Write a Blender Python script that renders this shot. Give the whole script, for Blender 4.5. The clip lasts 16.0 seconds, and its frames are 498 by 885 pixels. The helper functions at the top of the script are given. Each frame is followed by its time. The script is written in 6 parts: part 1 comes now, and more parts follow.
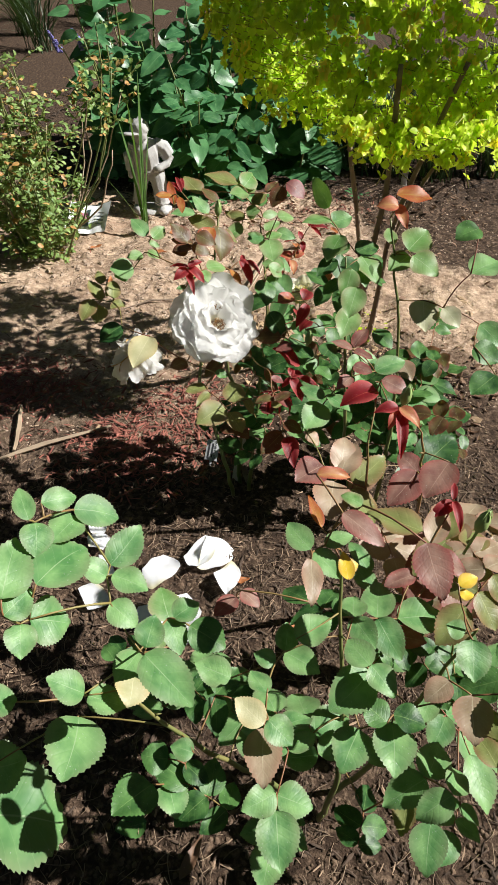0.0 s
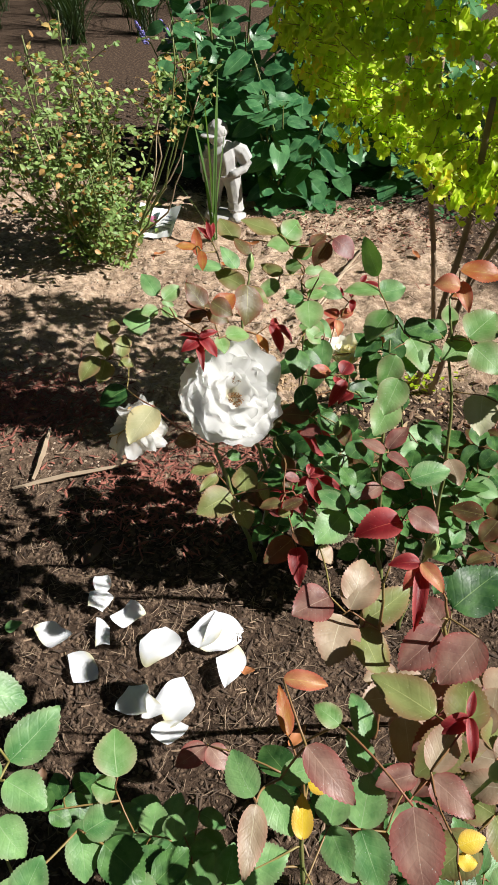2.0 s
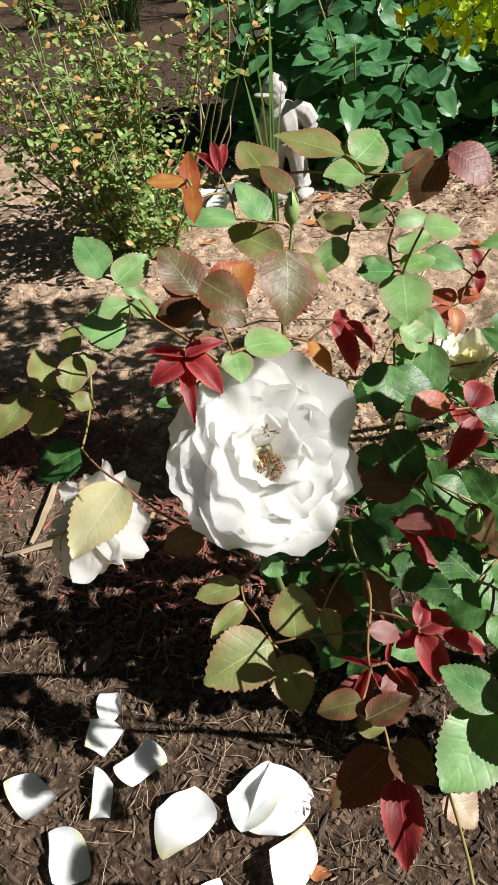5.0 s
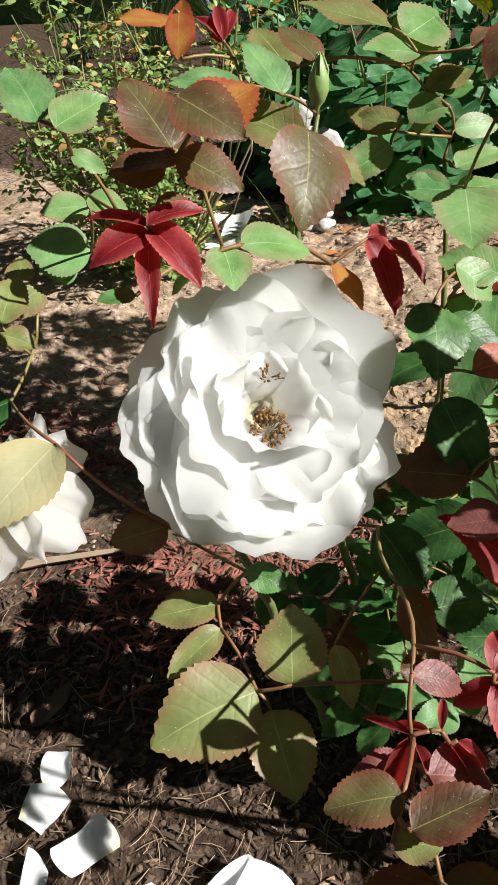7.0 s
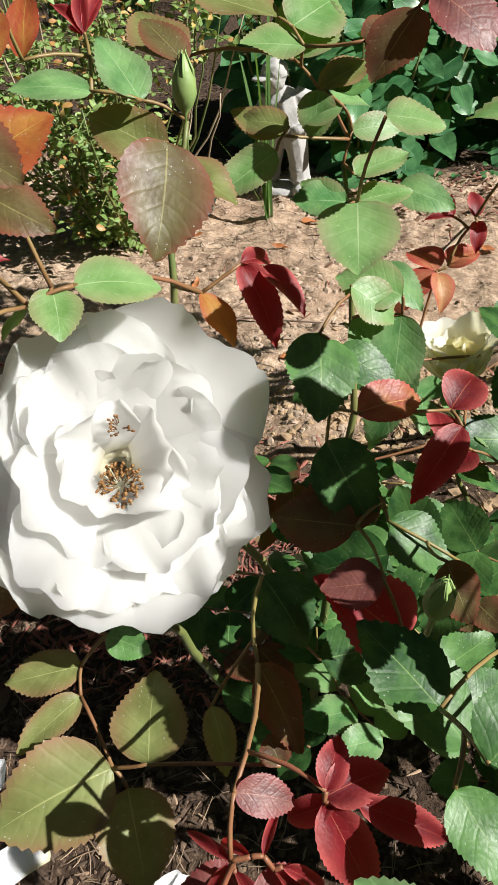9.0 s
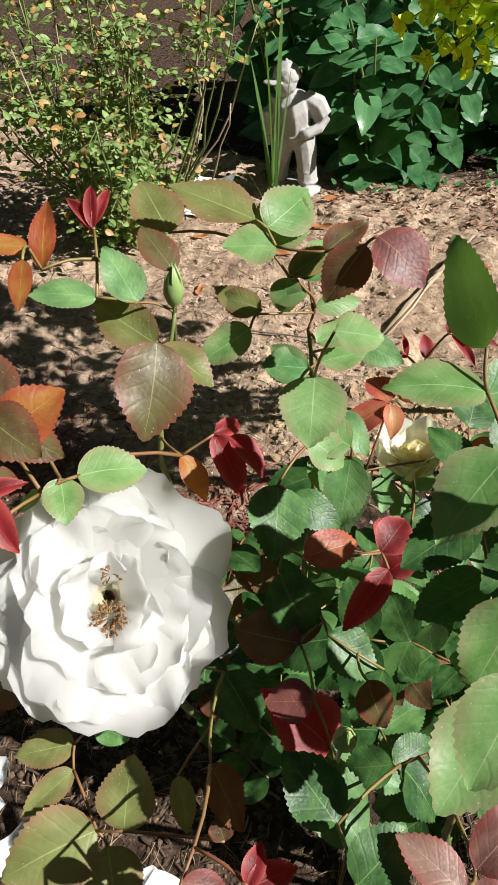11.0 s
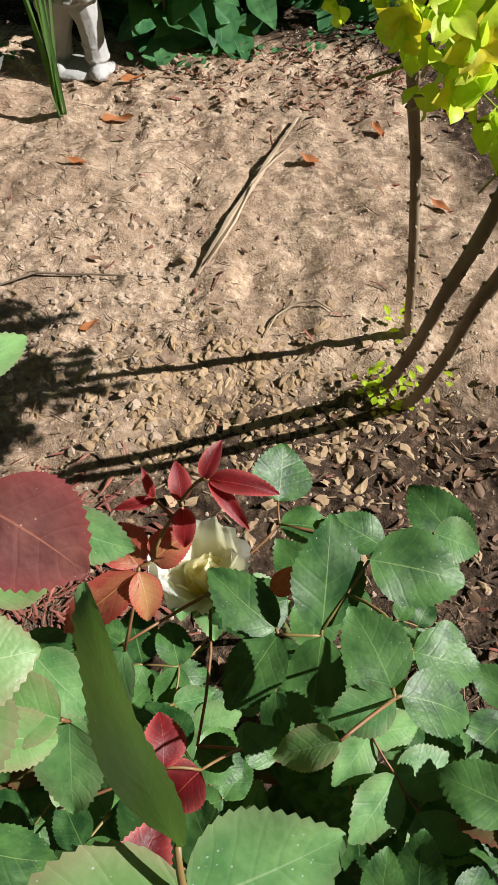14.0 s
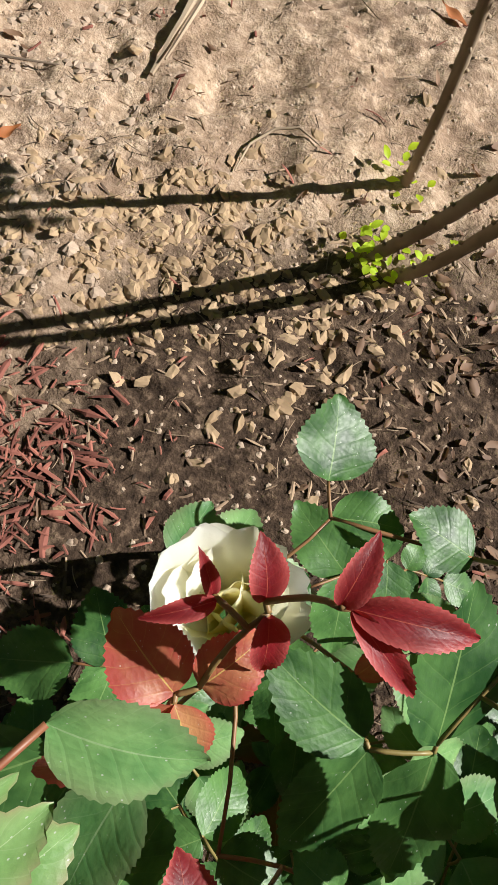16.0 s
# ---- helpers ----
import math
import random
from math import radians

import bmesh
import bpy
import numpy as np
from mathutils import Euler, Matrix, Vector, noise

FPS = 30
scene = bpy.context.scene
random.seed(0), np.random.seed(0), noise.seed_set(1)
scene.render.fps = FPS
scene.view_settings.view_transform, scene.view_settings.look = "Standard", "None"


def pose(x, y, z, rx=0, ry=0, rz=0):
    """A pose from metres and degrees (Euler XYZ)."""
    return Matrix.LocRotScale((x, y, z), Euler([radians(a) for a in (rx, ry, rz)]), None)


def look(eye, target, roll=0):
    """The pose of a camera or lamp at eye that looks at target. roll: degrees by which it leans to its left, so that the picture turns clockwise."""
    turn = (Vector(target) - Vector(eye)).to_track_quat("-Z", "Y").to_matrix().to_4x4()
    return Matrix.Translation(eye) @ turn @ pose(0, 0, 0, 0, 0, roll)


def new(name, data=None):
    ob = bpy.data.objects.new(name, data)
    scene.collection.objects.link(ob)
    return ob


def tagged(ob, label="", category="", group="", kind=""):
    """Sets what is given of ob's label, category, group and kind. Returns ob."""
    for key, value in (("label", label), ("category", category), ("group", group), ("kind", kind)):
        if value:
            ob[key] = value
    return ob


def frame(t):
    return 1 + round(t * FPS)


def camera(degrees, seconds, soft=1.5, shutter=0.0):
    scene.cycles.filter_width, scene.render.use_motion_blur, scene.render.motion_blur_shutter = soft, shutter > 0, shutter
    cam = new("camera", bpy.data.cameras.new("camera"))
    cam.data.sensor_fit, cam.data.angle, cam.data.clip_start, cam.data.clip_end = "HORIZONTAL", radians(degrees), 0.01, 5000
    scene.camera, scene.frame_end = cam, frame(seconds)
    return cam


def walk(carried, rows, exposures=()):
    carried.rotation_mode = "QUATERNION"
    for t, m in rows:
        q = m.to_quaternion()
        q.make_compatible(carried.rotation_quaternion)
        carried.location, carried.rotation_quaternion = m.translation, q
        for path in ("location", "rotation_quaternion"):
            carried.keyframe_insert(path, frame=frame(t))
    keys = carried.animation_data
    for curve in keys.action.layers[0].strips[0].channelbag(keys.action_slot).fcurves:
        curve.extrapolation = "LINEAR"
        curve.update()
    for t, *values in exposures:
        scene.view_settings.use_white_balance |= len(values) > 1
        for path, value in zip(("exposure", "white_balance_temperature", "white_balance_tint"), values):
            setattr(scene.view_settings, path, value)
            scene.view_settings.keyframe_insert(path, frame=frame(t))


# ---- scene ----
cam = camera(39.3, 16.0, soft=1.2)
PATH = [
    (0, (0.079, 0.007, 0.852), (0.019, 1.538, -0.434), -0.5),
    (0.5, (0.129, 0.037, 0.849), (-0.001, 1.567, -0.432), -0.1),
    (1, (0.139, 0.06, 0.849), (-0.06, 1.578, -0.438), 0.3),
    (1.5, (0.14, 0.114, 0.854), (-0.105, 1.617, -0.442), 0.4),
    (2, (0.134, 0.184, 0.862), (-0.139, 1.666, -0.453), 0.2),
    (2.5, (0.114, 0.252, 0.85), (-0.182, 1.692, -0.506), -1.0),
    (3, (0.105, 0.318, 0.828), (-0.199, 1.7, -0.586), -2.3),
    (3.5, (0.102, 0.393, 0.805), (-0.224, 1.736, -0.64), -3.5),
    (4, (0.108, 0.438, 0.768), (-0.288, 1.781, -0.661), -6.2),
    (4.2, (0.102, 0.448, 0.75), (-0.336, 1.8, -0.657), -7.5),
    (6.3, (0.099, 0.525, 0.591), (-0.461, 2.043, -0.585), -5.8),
    (6.5, (0.094, 0.53, 0.583), (-0.459, 2.052, -0.591), -5.3),
    (7, (0.081, 0.545, 0.566), (-0.468, 2.068, -0.607), -4.4),
    (7.5, (0.074, 0.564, 0.562), (-0.444, 2.082, -0.632), -3.6),
    (8, (0.101, 0.598, 0.575), (-0.403, 2.078, -0.671), -4.6),
    (8.2, (0.111, 0.602, 0.572), (-0.413, 2.061, -0.691), -5.5),
    (10.3, (0.127, 0.6, 0.611), (-0.404, 2.05, -0.661), -3.8),
    (10.5, (0.135, 0.606, 0.629), (-0.387, 2.048, -0.655), -3.9),
    (11, (0.137, 0.614, 0.675), (-0.384, 1.99, -0.68), -2.8),
    (11.5, (0.131, 0.616, 0.709), (-0.452, 1.884, -0.723), -3.1),
    (12, (0.133, 0.649, 0.729), (-0.444, 1.837, -0.773), -6.0),
    (12.5, (0.133, 0.725, 0.712), (-0.303, 1.85, -0.882), -7.8),
    (13, (0.148, 0.781, 0.688), (-0.101, 1.903, -0.948), -4.8),
    (13.5, (0.154, 0.801, 0.662), (0.006, 1.951, -0.968), -1.8),
    (14, (0.159, 0.822, 0.659), (0.035, 1.998, -0.953), 0.1),
    (14.5, (0.152, 0.85, 0.652), (0.027, 2.009, -0.973), 1.1),
    (15, (0.147, 0.883, 0.624), (0.121, 1.93, -1.08), 5.5),
    (15.5, (0.12, 0.914, 0.591), (0.253, 1.764, -1.214), 14.4),
    (16, (0.097, 0.932, 0.576), (0.289, 1.695, -1.262), 21.6),
]
walk(cam, [(t, look(eye, target, roll)) for t, eye, target, roll in PATH], [(0, 0.8), (8, 0.78), (11, 0.74), (13, 0.72), (14, 0.64), (15, 0.64), (16, 0.74)])

# ---------------------------------------------------------------- light
SUN = Vector((0.770, 0.010, 0.636)).normalized()
world = bpy.data.worlds.new("daylight")
scene.world = world
world.use_nodes = True
wn = world.node_tree
wn.nodes.clear()
sky = wn.nodes.new("ShaderNodeTexSky")
sky.sky_type, sky.sun_disc = "NISHITA", False
sky.sun_elevation, sky.sun_rotation = math.asin(SUN.z), math.atan2(SUN.x, SUN.y)
bg = wn.nodes.new("ShaderNodeBackground")
bg.inputs["Strength"].default_value = 0.0125
wo = wn.nodes.new("ShaderNodeOutputWorld")
wn.links.new(sky.outputs[0], bg.inputs[0])
wn.links.new(bg.outputs[0], wo.inputs[0])
lamp = bpy.data.lights.new("sun", "SUN")
lamp.energy, lamp.angle, lamp.color = 5.0, radians(0.53), (1.0, 0.97, 0.925)
sun_ob = new("sun", lamp)
sun_ob.matrix_world = look((3, 1, 3.5), Vector((3, 1, 3.5)) - SUN)


# ---------------------------------------------------------------- materials
def mat(name):
    m = bpy.data.materials.new(name)
    m.use_nodes = True
    nt = m.node_tree
    nt.nodes.clear()
    return m, nt


def N(nt, kind, **kw):
    n = nt.nodes.new(kind)
    for k, v in kw.items():
        if k.startswith("i_"):
            n.inputs[k[2:].replace("_", " ")].default_value = v
        elif k == "op":
            n.operation = v
        elif k == "kind":
            n.data_type = v
    return n


def ramp(nt, fac, stops):
    r = nt.nodes.new("ShaderNodeValToRGB")
    e = r.color_ramp.elements
    while len(e) < len(stops):
        e.new(0.5)
    for i, (p, c) in enumerate(stops):
        e[i].position, e[i].color = p, (*c, 1)
    nt.links.new(fac, r.inputs[0])
    return r.outputs[0]


def mixc(nt, fac, a, b, blend="MIX"):
    m = nt.nodes.new("ShaderNodeMix")
    m.data_type, m.blend_type = "RGBA", blend
    for sock, v in ((m.inputs[0], fac), (m.inputs[6], a), (m.inputs[7], b)):
        if isinstance(v, bpy.types.NodeSocket):
            nt.links.new(v, sock)
        elif isinstance(v, (int, float)):
            sock.default_value = v
        else:
            sock.default_value = (*v, 1)
    return m.outputs[2]


def math_n(nt, op, a, b=0.0, clamp=False):
    m = nt.nodes.new("ShaderNodeMath")
    m.operation, m.use_clamp = op, clamp
    for sock, v in ((m.inputs[0], a), (m.inputs[1], b)):
        if isinstance(v, bpy.types.NodeSocket):
            nt.links.new(v, sock)
        else:
            sock.default_value = v
    return m.outputs[0]


def noise_n(nt, co, scale, detail=4.0, rough=0.55):
    n = nt.nodes.new("ShaderNodeTexNoise")
    n.inputs["Scale"].default_value, n.inputs["Detail"].default_value = scale, detail
    n.inputs["Roughness"].default_value = rough
    nt.links.new(co, n.inputs["Vector"])
    return n.outputs["Fac"]


def bump_n(nt, h, strength, dist):
    b = nt.nodes.new("ShaderNodeBump")
    b.inputs["Strength"].default_value, b.inputs["Distance"].default_value = strength, dist
    nt.links.new(h, b.inputs["Height"])
    return b.outputs[0]


def finish(m, nt, color, rough, normal=None, trans=0.0, tcolor=None, spec=0.5, coat=0.0, sheen=0.0, deep=0.0):
    p = nt.nodes.new("ShaderNodeBsdfPrincipled")
    o = nt.nodes.new("ShaderNodeOutputMaterial")
    for sock, v in ((p.inputs["Base Color"], color), (p.inputs["Roughness"], rough)):
        if isinstance(v, bpy.types.NodeSocket):
            nt.links.new(v, sock)
        elif isinstance(v, (int, float)):
            sock.default_value = v
        else:
            sock.default_value = (*v, 1)
    p.inputs["Specular IOR Level"].default_value = spec
    p.inputs["Coat Weight"].default_value = coat
    p.inputs["Sheen Weight"].default_value = sheen
    if deep:
        p.subsurface_method = "BURLEY"
        p.inputs["Subsurface Weight"].default_value = 0.6
        p.inputs["Subsurface Radius"].default_value = (1.0, 0.95, 0.85)
        p.inputs["Subsurface Scale"].default_value = deep
    if normal:
        nt.links.new(normal, p.inputs["Normal"])
    out = p.outputs[0]
    if trans:
        t = nt.nodes.new("ShaderNodeBsdfTranslucent")
        tc = tcolor if tcolor is not None else color
        if isinstance(tc, bpy.types.NodeSocket):
            nt.links.new(tc, t.inputs[0])
        else:
            t.inputs[0].default_value = (*tc, 1)
        mx = nt.nodes.new("ShaderNodeMixShader")
        mx.inputs[0].default_value = trans
        nt.links.new(out, mx.inputs[1])
        nt.links.new(t.outputs[0], mx.inputs[2])
        out = mx.outputs[0]
    nt.links.new(out, o.inputs[0])
    return m


def leaf_material(name, dark, light, edge=None, vein=None, rough=0.42, trans=0.22, tcolor=None, dust=0.5):
    """Blade with midrib and side veins (uv: u along the blade, v from edge 0 to edge 1), blotches and dust specks."""
    m, nt = mat(name)
    uv = N(nt, "ShaderNodeUVMap").outputs[0]
    sep = N(nt, "ShaderNodeSeparateXYZ")
    nt.links.new(uv, sep.inputs[0])
    u, v = sep.outputs[0], sep.outputs[1]
    rnd = math_n(nt, "FRACT", math_n(nt, "ADD", N(nt, "ShaderNodeObjectInfo").outputs["Random"], N(nt, "ShaderNodeNewGeometry").outputs["Random Per Island"]))
    geo = N(nt, "ShaderNodeTexCoord").outputs["Object"]
    shift = N(nt, "ShaderNodeVectorMath", op="ADD")
    nt.links.new(geo, shift.inputs[0])
    comb = N(nt, "ShaderNodeCombineXYZ")
    nt.links.new(math_n(nt, "MULTIPLY", rnd, 37.0), comb.inputs[0])
    nt.links.new(comb.outputs[0], shift.inputs[1])
    co = shift.outputs[0]
    side = math_n(nt, "ABSOLUTE", math_n(nt, "SUBTRACT", v, 0.5))
    big = noise_n(nt, co, 2.6, 3)
    fine = noise_n(nt, co, 16.0, 4)
    tone = math_n(nt, "SUBTRACT", math_n(nt, "ADD", math_n(nt, "MULTIPLY", big, 1.5), math_n(nt, "MULTIPLY", rnd, 0.45)), 0.4)
    col = ramp(nt, tone, [(0.25, dark), (0.85, light)])
    col = mixc(nt, math_n(nt, "MULTIPLY", fine, 0.45), col, dark)
    if edge:
        ef = math_n(nt, "POWER", math_n(nt, "MULTIPLY", side, 2.0), 2.8)
        ef = math_n(nt, "MULTIPLY", ef, math_n(nt, "ADD", big, 0.25), True)
        col = mixc(nt, ef, col, edge)
    # veins: midrib, and a herringbone of side veins
    mid = math_n(nt, "LESS_THAN", side, math_n(nt, "SUBTRACT", 0.013, math_n(nt, "MULTIPLY", u, 0.009)))
    her = math_n(nt, "FRACT", math_n(nt, "ADD", math_n(nt, "MULTIPLY", math_n(nt, "SUBTRACT", u, math_n(nt, "MULTIPLY", side, 0.5)), 6.0), math_n(nt, "MULTIPLY", big, 0.5)))
    ridge = math_n(nt, "ABSOLUTE", math_n(nt, "SUBTRACT", her, 0.5))
    sv = math_n(nt, "LESS_THAN", ridge, 0.022)
    vc = vein or light
    col = mixc(nt, math_n(nt, "MULTIPLY", sv, 0.13), col, vc)
    col = mixc(nt, math_n(nt, "MULTIPLY", mid, 0.6), col, vc)
    vor = N(nt, "ShaderNodeTexVoronoi")
    vor.inputs["Scale"].default_value = 15.0
    nt.links.new(co, vor.inputs["Vector"])
    speck = math_n(nt, "LESS_THAN", vor.outputs["Distance"], 0.11)
    speck = math_n(nt, "MULTIPLY", speck, math_n(nt, "GREATER_THAN", noise_n(nt, co, 3.3, 2), 0.5))
    col = mixc(nt, math_n(nt, "MULTIPLY", speck, dust), col, (0.62, 0.64, 0.58))
    h = math_n(nt, "ADD", math_n(nt, "MULTIPLY", math_n(nt, "MINIMUM", ridge, 0.16), 0.8), math_n(nt, "MULTIPLY", fine, 0.18))
    h = math_n(nt, "ADD", h, math_n(nt, "MULTIPLY", mid, -0.6))
    h = math_n(nt, "ADD", h, math_n(nt, "MULTIPLY", vor.outputs["Distance"], 0.14))
    nrm = bump_n(nt, h, 0.11, 0.006)
    rg = math_n(nt, "ADD", rough - 0.1, math_n(nt, "MULTIPLY", fine, 0.25))
    return finish(m, nt, col, rg, nrm, trans, tcolor, 0.32)


GRN_T = (0.20, 0.38, 0.05)
LEAF = {
    "G": leaf_material("rose_leaf_green", (0.070, 0.195, 0.062), (0.25, 0.44, 0.165), edge=(0.17, 0.22, 0.11), vein=(0.32, 0.45, 0.24), tcolor=GRN_T),
    "L": leaf_material("rose_leaf_light", (0.10, 0.23, 0.06), (0.24, 0.38, 0.155), edge=(0.27, 0.22, 0.13), vein=(0.4, 0.52, 0.28), tcolor=(0.30, 0.48, 0.06)),
    # deep green leaf, also toned down to carry the shade inside the bushes
    "D": leaf_material("rose_leaf_dark_and_shade", (0.014, 0.056, 0.014), (0.105, 0.23, 0.062), vein=(0.19, 0.30, 0.10), rough=0.42, trans=0.12, tcolor=(0.12, 0.26, 0.03), dust=0.4),
    "O": leaf_material("rose_leaf_olive", (0.12, 0.135, 0.04), (0.24, 0.285, 0.10), edge=(0.26, 0.12, 0.075), vein=(0.42, 0.44, 0.18), tcolor=(0.36, 0.36, 0.07)),
    "B": leaf_material("rose_leaf_bronze", (0.062, 0.034, 0.018), (0.13, 0.125, 0.045), edge=(0.20, 0.05, 0.035), vein=(0.32, 0.29, 0.10), tcolor=(0.32, 0.13, 0.03)),
    "P": leaf_material("rose_leaf_mauve", (0.15, 0.07, 0.058), (0.34, 0.22, 0.165), edge=(0.27, 0.06, 0.055), vein=(0.48, 0.32, 0.24), tcolor=(0.45, 0.08, 0.05)),
    "M": leaf_material("rose_leaf_wine", (0.085, 0.026, 0.026), (0.24, 0.095, 0.078), edge=(0.24, 0.05, 0.05), vein=(0.40, 0.16, 0.10), tcolor=(0.45, 0.06, 0.04)),
    "T": leaf_material("rose_leaf_tan", (0.25, 0.185, 0.12), (0.45, 0.36, 0.25), edge=(0.34, 0.17, 0.12), vein=(0.56, 0.52, 0.36), tcolor=(0.45, 0.35, 0.12)),
    "R": leaf_material("rose_leaf_red", (0.08, 0.004, 0.007), (0.22, 0.013, 0.02), edge=(0.55, 0.12, 0.11), vein=(0.5, 0.12, 0.07), rough=0.46, trans=0.3, tcolor=(0.7, 0.035, 0.03), dust=0.2),
    "K": leaf_material("rose_leaf_pink", (0.30, 0.07, 0.045), (0.52, 0.29, 0.12), edge=(0.46, 0.06, 0.06), vein=(0.62, 0.5, 0.14), trans=0.3, tcolor=(0.6, 0.1, 0.07)),
    "A": leaf_material("rose_leaf_amber", (0.30, 0.06, 0.025), (0.46, 0.27, 0.06), edge=(0.36, 0.05, 0.04), vein=(0.5, 0.42, 0.1), trans=0.38, tcolor=(0.75, 0.24, 0.03)),
    "Y": leaf_material("rose_leaf_yellowing", (0.35, 0.35, 0.18), (0.52, 0.50, 0.31), edge=(0.5, 0.4, 0.2), vein=(0.66, 0.62, 0.4), tcolor=(0.5, 0.45, 0.12)),
    "V": leaf_material("rose_leaf_bright_yellow", (0.58, 0.40, 0.02), (0.75, 0.56, 0.06), edge=(0.4, 0.2, 0.05), vein=(0.7, 0.6, 0.2), tcolor=(0.7, 0.5, 0.05)),
    "W": leaf_material("rose_leaf_pale", (0.38, 0.39, 0.24), (0.56, 0.56, 0.4), edge=(0.45, 0.36, 0.26), vein=(0.6, 0.6, 0.44), tcolor=(0.4, 0.4, 0.14)),
}


def stem_material(name, a, b, rough=0.5):
    m, nt = mat(name)
    co = N(nt, "ShaderNodeTexCoord").outputs["Object"]
    f = noise_n(nt, co, 60.0, 4)
    g = noise_n(nt, co, 9.0, 3)
    col = ramp(nt, g, [(0.35, a), (0.65, b)])
    col = mixc(nt, math_n(nt, "MULTIPLY", f, 0.4), col, tuple(c * 0.6 for c in a))
    return finish(m, nt, col, rough, bump_n(nt, f, 0.4, 0.001))


STEM_G = stem_material("green_cane", (0.10, 0.17, 0.045), (0.23, 0.2, 0.07))
STEM_R = stem_material("reddish_cane", (0.24, 0.08, 0.045), (0.25, 0.23, 0.07))
BARK = stem_material("shrub_bark", (0.22, 0.155, 0.10), (0.38, 0.29, 0.20), 0.85)
SHOOT = stem_material("young_privet_shoot", (0.25, 0.26, 0.05), (0.4, 0.38, 0.09), 0.6)
TWIG = stem_material("dry_wood", (0.29, 0.215, 0.145), (0.50, 0.395, 0.28), 0.85)
TWIG_D = stem_material("weathered_dark_wood", (0.14, 0.10, 0.07), (0.30, 0.23, 0.17), 0.85)


def petal_material(name, base, mid, rim, reach, trans, through_col, spots=0.2):
    m, nt = mat(name)
    uv = N(nt, "ShaderNodeUVMap").outputs[0]
    sep = N(nt, "ShaderNodeSeparateXYZ")
    nt.links.new(uv, sep.inputs[0])
    co = N(nt, "ShaderNodeTexCoord").outputs["Object"]
    f = noise_n(nt, co, 160.0, 3)
    st = noise_n(nt, uv, 14.0, 3)
    col = ramp(nt, sep.outputs[0], [(0.0, base), (reach, mid), (1.0, rim)])
    col = mixc(nt, math_n(nt, "MULTIPLY", math_n(nt, "GREATER_THAN", noise_n(nt, co, 70.0, 2), 0.77), spots), col, (0.6, 0.42, 0.2))
    h = math_n(nt, "ADD", f, math_n(nt, "MULTIPLY", st, 1.6))
    return finish(m, nt, col, 0.6, bump_n(nt, h, 0.06, 0.001), trans, through_col, 0.2, deep=0.010)


PETAL = petal_material("rose_petal_white", (0.76, 0.70, 0.48), (0.82, 0.818, 0.80), (0.82, 0.82, 0.808), 0.20, 0.60, (0.895, 0.893, 0.872))
PETAL_CREAM = petal_material("rose_petal_cream", (0.80, 0.70, 0.18), (0.88, 0.86, 0.66), (0.88, 0.88, 0.85), 0.42, 0.44, (0.92, 0.89, 0.66))
PETAL_BROWN = petal_material("rose_petal_browned", (0.45, 0.28, 0.10), (0.62, 0.45, 0.22), (0.50, 0.33, 0.14), 0.5, 0.4, (0.6, 0.42, 0.2))
PETAL_HEART = petal_material("rose_petal_yellow_heart", (0.80, 0.68, 0.10), (0.88, 0.80, 0.36), (0.93, 0.91, 0.74), 0.55, 0.45, (0.92, 0.84, 0.4))
PETAL_FALLEN = petal_material("fallen_petal_white", (0.80, 0.74, 0.42), (0.90, 0.915, 0.93), (0.90, 0.92, 0.95), 0.18, 0.25, (0.90, 0.91, 0.93), 0.0)


def plain(name, a, b, scale, rough=0.7, bump=0.3, dist=0.002, trans=0.0, tcolor=None):
    m, nt = mat(name)
    co = N(nt, "ShaderNodeTexCoord").outputs["Object"]
    f = noise_n(nt, co, scale, 5)
    g = noise_n(nt, co, scale * 0.17, 3)
    rnd = N(nt, "ShaderNodeObjectInfo").outputs["Random"]
    isl = N(nt, "ShaderNodeNewGeometry").outputs["Random Per Island"]
    tone = math_n(nt, "ADD", math_n(nt, "MULTIPLY", g, 0.55), math_n(nt, "MULTIPLY", math_n(nt, "ADD", isl, rnd), 0.28))
    col = ramp(nt, tone, [(0.2, a), (0.8, b)])
    col = mixc(nt, math_n(nt, "MULTIPLY", f, 0.45), col, tuple(c * 0.55 for c in a))
    return finish(m, nt, col, rough, bump_n(nt, f, bump, dist), trans, tcolor)


